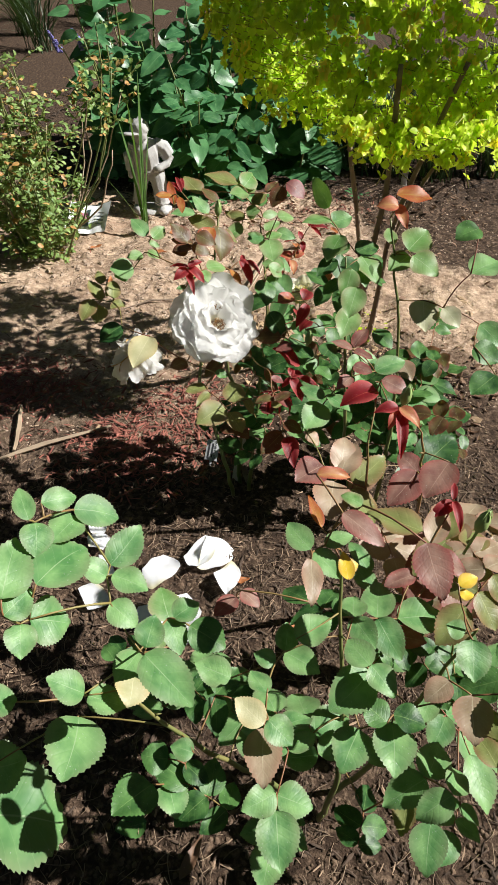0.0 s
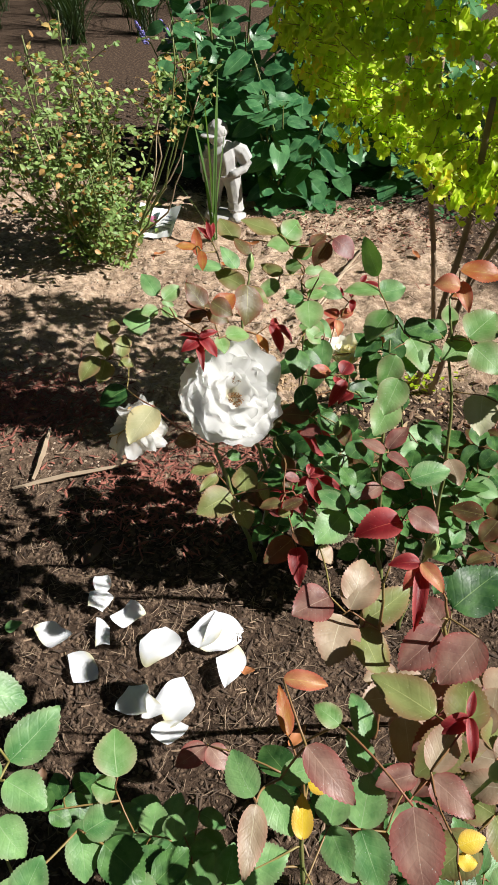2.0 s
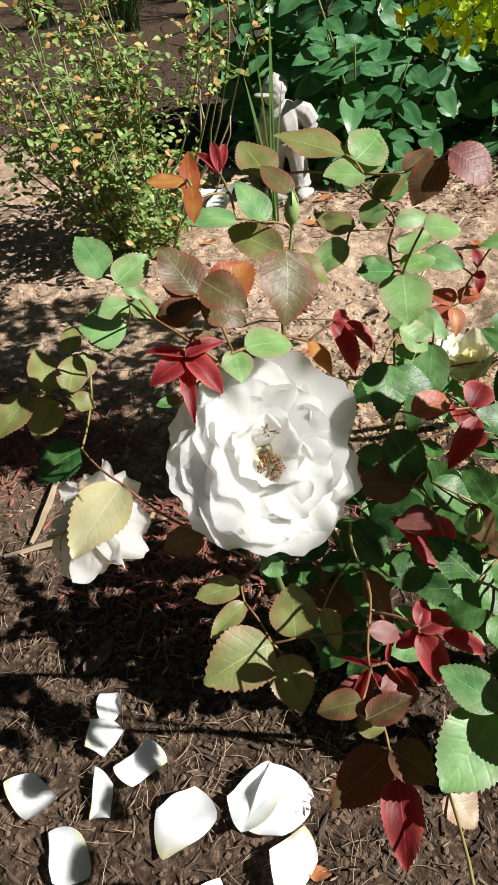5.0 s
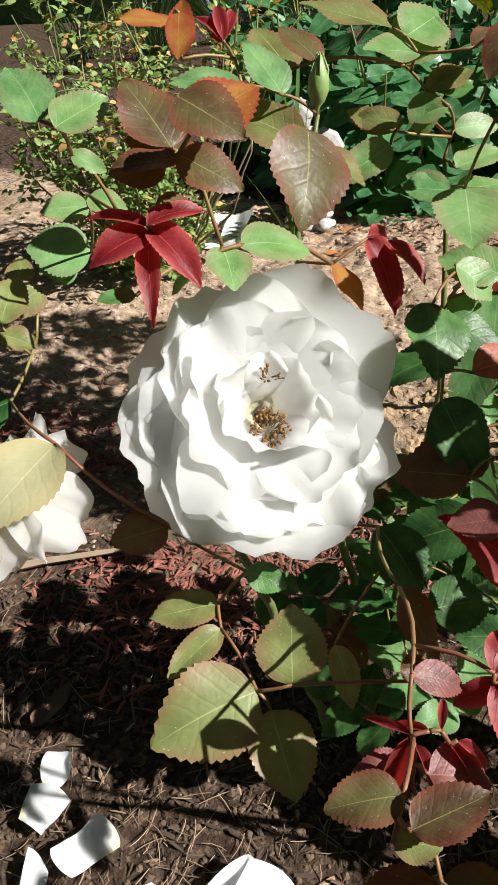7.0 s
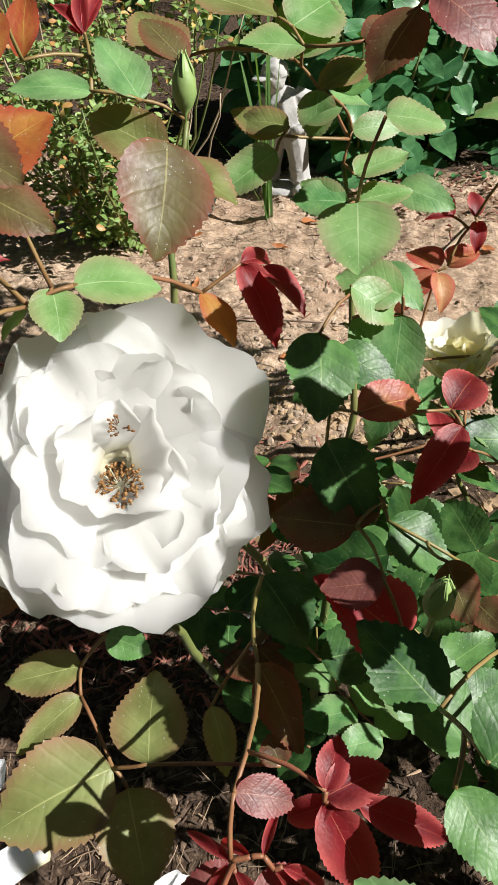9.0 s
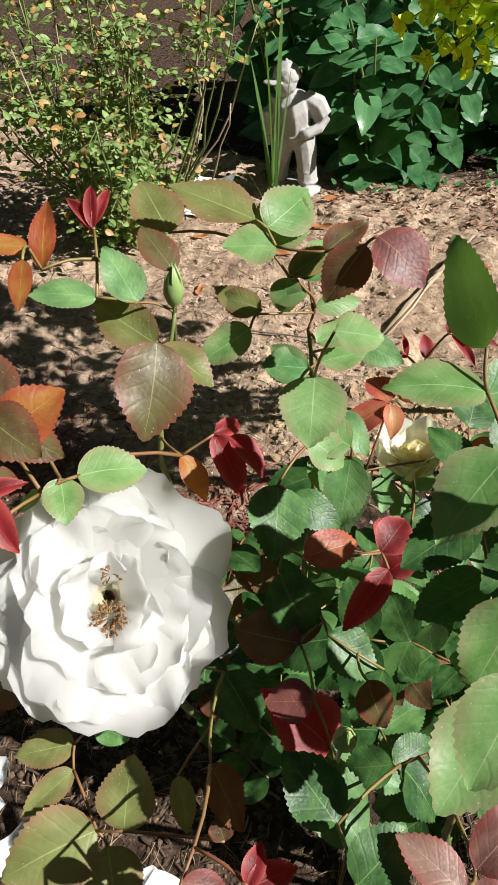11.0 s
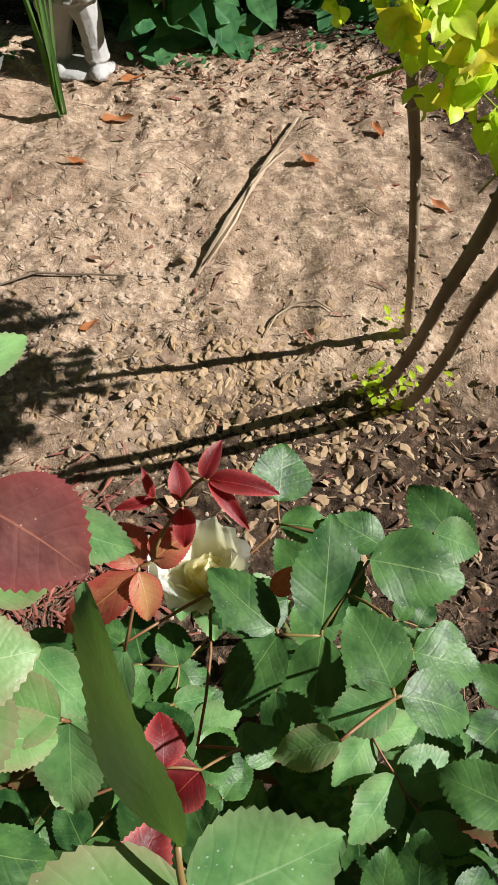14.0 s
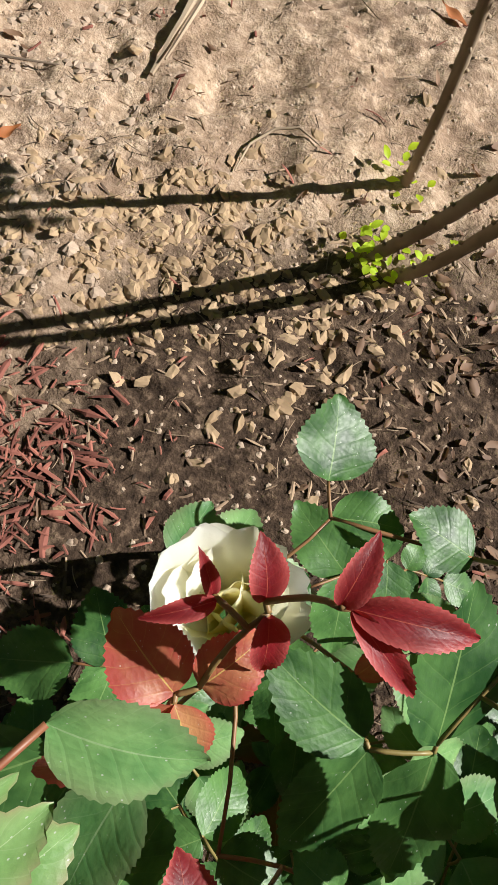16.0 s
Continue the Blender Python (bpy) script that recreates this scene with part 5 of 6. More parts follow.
# ---------------------------------------------------------------- fallen petals and litter
RP = random.Random(8)
PETALS = [(-0.232, 0.687, 20), (-0.198, 0.787, 80), (-0.193, 0.752, 30), (-0.167, 0.696, 60), (-0.144, 0.731, 200), (-0.094, 0.701, 90), (-0.179, 0.644, 240),
          (-0.034, 0.722, 170), (-0.009, 0.725, 40), (0.015, 0.686, 260), (-0.097, 0.618, 150), (-0.070, 0.605, 250), (-0.046, 0.623, 80), (-0.040, 0.582, 300)]


def fallen_petal_mesh(rng, size):
    """A limp petal lying flat: pointed corners with nearly straight sides between them, a soft fold and one lifted corner."""
    n, m = 8, 40
    k = 5 if rng.random() < 0.35 else 4
    angle = [6.2832 * i / k + rng.uniform(-0.42, 0.42) for i in range(k)]
    reach = [size / 2 * rng.choice((0.72, 0.95, 1.15, 1.38)) * rng.uniform(0.9, 1.1) for _ in range(k)]
    corner = [(r * math.cos(a), r * math.sin(a)) for r, a in zip(reach, angle)]
    bow = [rng.uniform(-0.03, 0.15) for _ in range(k)]
    rim = []
    per = m // k
    m = per * k
    for i in range(k):
        (x0, y0), (x1, y1) = corner[i], corner[(i + 1) % k]
        for j in range(per):
            t = j / per
            o = 1 + bow[i] * math.sin(math.pi * t) * 2
            rim.append(((x0 + (x1 - x0) * t) * o, (y0 + (y1 - y0) * t) * o))
    fold, ph, lift = rng.uniform(-0.08, 0.22), rng.uniform(0, 50), rng.uniform(0.0, 6.28)
    verts, faces, uvs = [(0, 0, 0)], [], [(0.45, 0.5)]
    for i in range(1, n + 1):
        t = i / n
        for x1, y1 in rim:
            x, y = x1 * t, y1 * t
            a = math.atan2(y, x)
            z = fold * abs(y + 0.3 * x) + size * 0.16 * t ** 2.5 * max(0, math.cos(a - lift)) ** 2 + 0.10 * size * t * noise.noise((x * 38 + ph, y * 38, 1)) + 0.003 * math.sin((x - y) * 95 + ph) * t * t
            verts.append((x, y, z))
            uvs.append((0.5 + 0.5 * t * math.cos(a), 0.5))
    for j in range(m):
        faces.append((0, 1 + j, 1 + (j + 1) % m))
        for i in range(n - 1):
            p0, q0 = 1 + i * m, 1 + (i + 1) * m
            faces.append((p0 + j, q0 + j, q0 + (j + 1) % m, p0 + (j + 1) % m))
    return mesh_of("fallen_petal", verts, faces, PETAL_FALLEN, uvs)


for x, y, a in PETALS:
    small = (x, y) in (PETALS[1][:2], PETALS[11][:2])
    ob = new("fallen_petal", fallen_petal_mesh(RP, 0.034 if small else RP.uniform(0.048, 0.057)))
    ob.matrix_basis = pose(x, y, ground_height(x, y) + 0.010, RP.uniform(-5, 5), RP.uniform(0, 7), a)
    tagged(ob, "fallen white rose petal lying on dark mulch", "petal", "fallen rose petals")


def fallen_leaf(at, length, width, turn, material, label):
    v, f, u = blade_grid(random.Random(int(turn)), 8, 0.3, -0.25, 0.05, 0.0, 0.012)
    ob = new("fallen_leaf", mesh_of("fallen_leaf", [(a * length - length / 2, b * width, c * length) for a, b, c in v], f, material, u))
    x, y = at
    ob.matrix_basis = pose(x, y, ground_height(x, y) + 0.006, 0, 0, turn)
    tagged(ob, label, "leaf", "fallen leaves")


for x, y, l, w, a in ((-0.124, 1.471, 0.03, 0.012, 40), (-0.200, 2.12, 0.05, 0.02, 10), (0.351, 1.777, 0.045, 0.014, 140), (-0.238, 1.841, 0.043, 0.013, 170),
                      (-0.200, 1.99, 0.06, 0.022, 0), (0.146, 1.887, 0.038, 0.017, 150), (0.258, 1.985, 0.043, 0.015, 120), (-0.427, 1.88, 0.034, 0.016, 20),
                      (-0.346, 1.668, 0.034, 0.013, 95), (0.120, 0.603, 0.035, 0.015, 60), (0.042, 0.680, 0.02, 0.012, 10)):
    fallen_leaf((x, y), l, w, a, ORANGE_LEAF, "dry orange fallen leaf on sandy soil")
for x, y, l, w, a in ((-0.237, 0.842, 0.05, 0.02, 70), (0.0, 0.300, 0.05, 0.014, 65), (-0.174, 0.496, 0.03, 0.015, 100)):
    fallen_leaf((x, y), l, w, a, BROWN_LEAF, "dry brown fallen leaf on mulch")
fallen_leaf((-0.297, 0.687), 0.025, 0.02, 30, LEAF["G"], "small green fallen leaf on mulch")
fallen_leaf((-0.072, 0.330), 0.036, 0.03, 200, LEAF["D"], "dark green fallen rose leaf on mulch")


def stick(pts, radius, label, name="stick", material=None, sides=6, kink=0.25):
    bm = bmesh.new()
    rng = random.Random(len(pts) + int(radius * 1e5))
    P = [Vector((x, y, ground_height(x, y) + z)) for x, y, z in pts]
    fine = []
    for a, b in zip(P, P[1:]):
        fine += [a.lerp(b, k / 4) + Vector((rng.uniform(-1, 1), rng.uniform(-1, 1), 0)) * radius * kink for k in range(4)]
    fine.append(P[-1])
    n = len(fine) - 1
    tube(bm, fine, [radius * (0.45 + 0.9 * math.sin(min(1.0, 0.12 + k / n) * 2.75)) * rng.uniform(0.88, 1.08) for k in range(n + 1)], sides)
    ob = link(name, bm, material or TWIG, smooth=sides > 6)
    tagged(ob, label, "stick", "dry sticks")


stick([(0.004, 1.587, 0.006), (0.035, 1.70, 0.012), (0.068, 1.83, 0.012), (0.118, 2.015, 0.006)], 0.0036, "pale weathered split stick lying on sandy soil", sides=5, kink=0.3)
stick([(0.018, 1.60, 0.012), (0.045, 1.70, 0.016), (0.062, 1.79, 0.014)], 0.0020, "pale sliver split off a weathered stick", sides=4, kink=0.2)
stick([(0.058, 1.80, 0.010), (0.092, 1.88, 0.020), (0.120, 1.93, 0.016)], 0.0014, "thin side twig of a weathered stick", sides=5, kink=0.3)
stick([(-0.425, 0.955, 0.006), (-0.343, 1.0, 0.01), (-0.228, 1.05, 0.008)], 0.0034, "grey-brown stick lying on dark mulch")
stick([(-0.40, 0.982, 0.004), (-0.412, 1.05, 0.007), (-0.425, 1.118, 0.005)], 0.004, "grey-brown stick lying on dark mulch")
stick([(0.110, 1.476, 0.003), (0.122, 1.515, 0.006), (0.147, 1.538, 0.008), (0.173, 1.54, 0.007), (0.198, 1.519, 0.004)], 0.0012, "thin dry bent twig on sandy soil", sides=7, kink=0.1)
stick([(-0.337, 1.49, 0.004), (-0.225, 1.565, 0.006), (-0.06, 1.577, 0.004)], 0.0013, "thin dry bent twig on sandy soil", material=TWIG_D)

# plant label on a short stake, and a pale wooden stake
TIN = plain("aluminium_tag", (0.5, 0.51, 0.52), (0.68, 0.69, 0.7), 200, 0.4, 0.2, 0.001)
INK = plain("printed_ink", (0.04, 0.04, 0.05), (0.07, 0.07, 0.08), 200, 0.6)
STAKEW = plain("pale_stake", (0.4, 0.37, 0.32), (0.6, 0.56, 0.5), 120, 0.7)


def slab(w, h, t, bevel=0.001):
    bm = bmesh.new()
    bmesh.ops.create_cube(bm, size=1.0, matrix=Matrix.Diagonal((w, h, t, 1)))
    bmesh.ops.bevel(bm, geom=bm.edges[:], offset=bevel, segments=2, affect="EDGES", profile=0.7)
    return bm


tag = thing("plant_label", (-0.030, 0.956, 0.004), "small printed metal plant label standing in mulch", "plant label")
tag.rotation_euler = (radians(48), 0, radians(-14))
part("plate", slab(0.024, 0.038, 0.0012, 0.0004), TIN, tag).location = (0, 0.024, 0)
part("stake", slab(0.004, 0.03, 0.0016, 0.0005), TIN, tag).location = (0, 0.004, -0.0016)
word = bpy.data.curves.new("print", "FONT")
word.body, word.size, word.extrude, word.align_x, word.align_y = "FORTUNIANA", 0.0058, 0.0001, "CENTER", "CENTER"
word.materials.append(INK)
line = new("print", word)
line.parent = tag
line.matrix_basis = pose(0.0055, 0.024, 0.0009, 0, 0, 90)
for x, w in ((-0.006, 0.030), (0.0005, 0.026)):
    part("print_bar", slab(0.0030, w, 0.0004, 0.0001), INK, tag).location = (x, 0.024, 0.0009)
stake = link("garden_stake", slab(0.013, 0.105, 0.005, 0.0015), STAKEW)
stake.matrix_basis = Matrix.Translation((0.025, 0.926, 0.042)) @ Vector((0.014, 0.02, 0.09)).to_track_quat("Y", "Z").to_matrix().to_4x4()
tagged(stake, "pale flat wooden stake pushed into the mulch", "stake")
knob = bmesh.new()
rk = random.Random(6)
for k in range(60):
    t, a = k / 60, k * 2.4
    q = Vector((0.045 - 0.012 * t, 0.905 + 0.006 * t, 0.004 + 0.034 * t)) + Vector((math.cos(a), math.sin(a), 0)) * 0.0055 * (1 - 0.4 * t)
    bmesh.ops.create_icosphere(knob, subdivisions=1, radius=rk.uniform(0.0018, 0.003), matrix=Matrix.Translation(q))
tagged(link("dry_cone", knob, TWIG_D), "small knobbly dry seed cone standing in mulch", "cone")
post = link("marker_stick", slab(0.020, 0.17, 0.006, 0.002), STAKEW)
post.matrix_basis = pose(0.52, 2.40, 0.08, 84, 3, 5)
tagged(post, "white flat marker stick standing behind the shrub", "stake")

# ---------------------------------------------------------------- seed packet left on the soil
PAPER = plain("glossy_paper", (0.84, 0.86, 0.89), (0.92, 0.93, 0.95), 30, 0.35, 0.1, 0.001)
PINKP = plain("printed_pink", (0.42, 0.12, 0.22), (0.55, 0.22, 0.32), 40, 0.35, 0.1, 0.001)
GREYP = plain("printed_grey", (0.38, 0.42, 0.48), (0.5, 0.54, 0.6), 40, 0.4, 0.1, 0.001)
GREENP = plain("printed_green", (0.10, 0.20, 0.20), (0.25, 0.34, 0.33), 40, 0.35, 0.1, 0.001)


def sheet(w, h, curl, n=14, z=0.0, t=0.0012):
    bm = bmesh.new()
    grid = []
    for side in (0, 1):
        grid.append([[bm.verts.new((w * (i / n - 0.5), h * (j / 6 - 0.5), z + t * side + curl * ((i / n - 0.5) * 2) ** 2 * (1 + 0.4 * (j / 6)) + 0.002 * math.sin(i * 1.3 + j)))
                      for j in range(7)] for i in range(n + 1)])
    for side, g in enumerate(grid):
        for i in range(n):
            for j in range(6):
                q = (g[i][j], g[i + 1][j], g[i + 1][j + 1], g[i][j + 1])
                bm.faces.new(q if side else q[::-1])
    return bm


packet = thing("paper_leaflet", (-0.468, 2.008, ground_height(-0.468, 2.008) + 0.030), "curled glossy leaflet with a pink flower picture on the soil", "leaflet")
packet.rotation_euler = (radians(24), radians(-4), radians(-6))
part("sheet", sheet(0.125, 0.11, 0.016), PAPER, packet, "curled glossy white paper")
part("picture", sheet(0.046, 0.060, 0.005, 8, 0.0025), GREENP, packet, "dark green printed picture").location = (-0.022, 0.002, 0.0005)
part("picture", sheet(0.026, 0.034, 0.002, 6, 0.005), PINKP, packet, "pink printed flower picture").location = (-0.02, 0.004, 0.0008)
for k in range(4):
    part("print_bar", sheet(0.022, 0.003, 0.001, 4, 0.0095), GREYP, packet).location = (0.036, -0.025 + 0.014 * k, 0.0)


# ---------------------------------------------------------------- cast stone garden figure
def statue():
    bm = bmesh.new()

    def ball(c, r, sx=1, sy=1, sz=1):
        bmesh.ops.create_icosphere(bm, subdivisions=2, radius=r, matrix=Matrix.Translation(c) @ Matrix.Diagonal((sx, sy, sz, 1)))

    def limb(pts, rad):
        tube(bm, [Vector(p) for p in pts], rad, 9)
    ball((0.004, 0.0, 0.006), 0.066, 1.1, 0.8, 0.22)
    # trousers, baggy over the shoes
    limb([(0.040, -0.016, 0.020), (0.041, -0.014, 0.034), (0.038, -0.010, 0.060), (0.034, -0.004, 0.095), (0.018, 0.004, 0.140)], [0.019, 0.0255, 0.0245, 0.028, 0.036])
    limb([(-0.036, 0.012, 0.018), (-0.036, 0.012, 0.034), (-0.032, 0.012, 0.060), (-0.026, 0.010, 0.095), (-0.014, 0.006, 0.140)], [0.018, 0.024, 0.0235, 0.027, 0.035])
    ball((0.041, -0.014, 0.033), 0.0285, 1, 1, 0.32)
    ball((0.037, -0.010, 0.056), 0.0270, 1, 1, 0.28)
    ball((0.044, -0.034, 0.014), 0.021, 1.0, 1.6, 0.7)
    ball((-0.042, -0.006, 0.014), 0.020, 1.0, 1.6, 0.7)
    # jacket
    limb([(0.002, 0.004, 0.128), (0.002, 0.004, 0.150), (-0.001, 0.001, 0.180), (-0.005, -0.002, 0.205), (-0.008, -0.004, 0.220)], [0.041, 0.044, 0.046, 0.042, 0.020])
    ball((0.002, 0.002, 0.132), 0.046, 1.0, 0.9, 0.24)
    ball((-0.002, -0.034, 0.172), 0.012, 1.4, 0.6, 1.9)
    # arm on the hip
    limb([(0.030, 0.0, 0.206), (0.058, 0.006, 0.190), (0.074, 0.004, 0.166)], [0.020, 0.025, 0.0235])
    limb([(0.074, 0.004, 0.168), (0.066, -0.012, 0.148), (0.042, -0.030, 0.142)], [0.019, 0.013, 0.011])
    ball((0.037, -0.034, 0.141), 0.012, 1.2, 0.8, 0.9)
    # arm hanging
    limb([(-0.040, 0.0, 0.206), (-0.056, -0.004, 0.178), (-0.056, -0.012, 0.135)], [0.020, 0.021, 0.015])
    ball((-0.056, -0.014, 0.124), 0.012, 0.9, 0.9, 1.3)
    # head bowed under a peaked cap
    limb([(-0.010, -0.004, 0.212), (-0.013, -0.007, 0.230)], [0.018, 0.017])
    ball((-0.016, -0.012, 0.240), 0.0285, 1, 1, 1.05)
    ball((-0.014, -0.006, 0.254), 0.0325, 1.0, 1.08, 0.85)
    limb([(-0.014, -0.006, 0.246), (-0.014, -0.006, 0.252)], [0.0340, 0.0338])
    ball((-0.040, -0.030, 0.245), 0.021, 1.3, 1.05, 0.22)
    ball((-0.014, -0.006, 0.281), 0.0045)
    me = bpy.data.meshes.new("garden_statue")
    bm.to_mesh(me)
    bm.free()
    me.materials.append(CONCRETE)
    ob = new("garden_statue", me)
    r = ob.modifiers.new("weld", "REMESH")
    r.mode, r.voxel_size, r.use_smooth_shade = "VOXEL", 0.0022, True
    s = ob.modifiers.new("soften", "SMOOTH")
    s.iterations, s.factor = 2, 0.5
    ob.matrix_basis = pose(-0.306, 2.150, 0.0, 0, 0, 8) @ Matrix.Diagonal((0.90, 0.95, 0.985, 1))
    tagged(ob, "small weathered cast stone figure standing on the soil", "statue")


statue()


# ---------------------------------------------------------------- strap-leaved plant before the figure
def strap(bm, base, tip, lean, width):
    n = 9
    a, b = Vector(base), Vector(tip)
    prev = None
    d = (b - a)
    s = Vector((-d.y, d.x, 0))
    s = s.normalized() if s.length > 1e-3 else Vector((1, 0, 0))
    s = (s + Vector((0.6, 0.2, 0))).normalized()
    for i in range(n + 1):
        t = i / n
        p = a.lerp(b, t) + Vector(lean) * t * t
        w = width * (0.7 + 0.6 * t) * (1 - t ** 3) + 0.0004
        row = [bm.verts.new(p - s * w), bm.verts.new(p + Vector((0, 0.25 * w, 0))), bm.verts.new(p + s * w)]
        if prev:
            for k in (0, 1):
                bm.faces.new((prev[k], prev[k + 1], row[k + 1], row[k]))
        prev = row


iris = thing("strap_leaf_plant", (-0.298, 1.986, 0.0), "clump of long upright green strap leaves by the stone figure", "plant")
RI = random.Random(3)
for tip, lean, w in (((0.02, 0.0, 0.43), (0, 0, 0), 0.0075), ((0.0, 0.01, 0.38), (-0.02, 0, 0), 0.0070), ((-0.075, -0.01, 0.19), (-0.03, 0, -0.02), 0.003), ((0.035, 0, 0.30), (0.0, 0, 0), 0.003),
                     ((-0.02, 0.02, 0.31), (-0.03, 0, 0), 0.0055), ((-0.05, 0.0, 0.15), (-0.05, 0, -0.01), 0.0028), ((0.01, -0.01, 0.2), (0, 0, 0), 0.003)):
    bm = bmesh.new()
    strap(bm, (RI.uniform(-0.008, 0.008), RI.uniform(-0.008, 0.008), 0), tip, lean, w)
    part("strap_leaf", bm, BLADE, iris)


# ---------------------------------------------------------------- helper: leaves of shrubs
def shrub_leaves(owner, spots, meshes, named, name="leaf", stuff="foliage"):
    """spots: (matrix, key). The first `named` become parts, the rest one joined mass."""
    for m, key in spots[:named]:
        ob = new(name, meshes[key])
        ob.parent = owner
        ob.matrix_basis = m
    rest = spots[named:]
    byk = {}
    for m, key in rest:
        byk.setdefault(meshes[key].materials[0].name, []).append((m, key))
    for group in byk.values():
        V, F, U = [], [], []
        for m, key in group:
            me = meshes[key]
            co = np.empty(len(me.vertices) * 3)
            me.vertices.foreach_get("co", co)
            co = co.reshape(-1, 3) @ np.array(m.to_3x3()).T + np.array(m.translation)
            n = len(V)
            V += co.tolist()
            F += [tuple(n + i for i in p.vertices) for p in me.polygons]
            uv = [None] * len(me.vertices)
            for lp, d in zip(me.loops, me.uv_layers[0].data):
                uv[lp.vertex_index] = tuple(d.uv)
            U += uv
        ob = new(stuff, mesh_of(stuff, V, F, meshes[group[0][1]].materials[0], U))
        ob.parent = owner
        tagged(ob, kind="stuff")


def frame_of(p, d, up, l, w):
    x = Vector(d).normalized()
    z = Vector(up)
    z = (z - x * z.dot(x))
    z = z.normalized() if z.length > 1e-4 else Vector((0, 0, 1)).cross(x).normalized()
    y = z.cross(x)
    return Matrix(((x.x * l, y.x * w, z.x * l, p.x), (x.y * l, y.y * w, z.y * l, p.y), (x.z * l, y.z * w, z.z * l, p.z), (0, 0, 0, 1)))


def simple_leaf(material, seed, n=4, shape=0.0, fold=0.25, arch=0.15, wave=0.02):
    v, f, u = blade_grid(random.Random(seed), n, fold, arch, wave, shape, 0.0)
    return mesh_of("leaf", v, f, material, u)


# ---------------------------------------------------------------- golden privet on bare stems
privet = thing("golden_privet", (0.28, 1.41, 0.0), "clipped golden privet with bright yellow leaves on bare brown stems", "shrub")
PC, PR = Vector((0.285, 1.365, 0.715)), Vector((0.335, 0.255, 0.275))
for pts, r in (([(0.300, 1.505, 0), (0.288, 1.475, 0.065), (0.267, 1.42, 0.19), (0.242, 1.37, 0.323), (0.214, 1.32, 0.456), (0.20, 1.29, 0.63)], 0.0054),
               ([(0.263, 1.399, 0), (0.265, 1.362, 0.065), (0.267, 1.30, 0.18), (0.265, 1.236, 0.308), (0.268, 1.19, 0.425), (0.26, 1.14, 0.62)], 0.0060),
               ([(0.293, 1.380, 0), (0.294, 1.342, 0.065), (0.292, 1.28, 0.19), (0.291, 1.23, 0.312), (0.312, 1.195, 0.44), (0.36, 1.155, 0.62)], 0.0056),
               ([(0.291, 1.23, 0.312), (0.32, 1.215, 0.395), (0.36, 1.205, 0.48)], 0.004)):
    bm = bmesh.new()
    P = [Vector(p) - privet.location for p in pts]
    fine = []
    rg = random.Random(len(pts) + int(r * 1e5))
    for i in range(len(P) - 1):
        p0, p1, p2, p3 = P[max(i - 1, 0)], P[i], P[i + 1], P[min(i + 2, len(P) - 1)]
        for k in range(14):
            t = k / 14
            fine.append(0.5 * ((2 * p1) + (p2 - p0) * t + (2 * p0 - 5 * p1 + 4 * p2 - p3) * t * t + (3 * p1 - p0 - 3 * p2 + p3) * t ** 3))
    fine.append(P[-1])
    n = len(fine)
    tube(bm, fine, [r * (1.25 - 0.6 * k / n + 0.4 * math.exp(-k / 3)) * rg.uniform(0.94, 1.06) for k in range(n)], 9)
    # leaf scars stand out in pairs along the bark
    for k in range(4, n - 4, 3):
        d = (fine[k + 1] - fine[k - 1]).normalized()
        s = d.cross(Vector((0.2, 1, 0.1) if k % 2 else (1, 0.2, 0.1))).normalized()
        q = r * (1.25 - 0.6 * k / n)
        for g in (-1, 1):
            o = fine[k] + s * g * q * 0.85
            tube(bm, [o - d * 0.003, o + s * g * q * 0.32, o + d * 0.003], [0.0008, q * 0.34, 0.0008], 6)
    part("stem", bm, BARK, privet, "bare brown privet stem")
RG = random.Random(31)
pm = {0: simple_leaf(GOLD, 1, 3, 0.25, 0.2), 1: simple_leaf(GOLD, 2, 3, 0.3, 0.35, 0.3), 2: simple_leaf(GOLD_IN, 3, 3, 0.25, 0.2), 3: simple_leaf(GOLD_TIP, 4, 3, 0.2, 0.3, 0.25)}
spots = []
twigs = bmesh.new()


def hem(x, y):
    """Height of the lower edge of the foliage, which lifts towards the open side."""
    z = 0.445 + 0.04 * noise.noise((x * 9, y * 9, 1))
    return z if y > 1.27 else max(z, 0.472 + 0.85 * max(0.0, 0.235 - x))


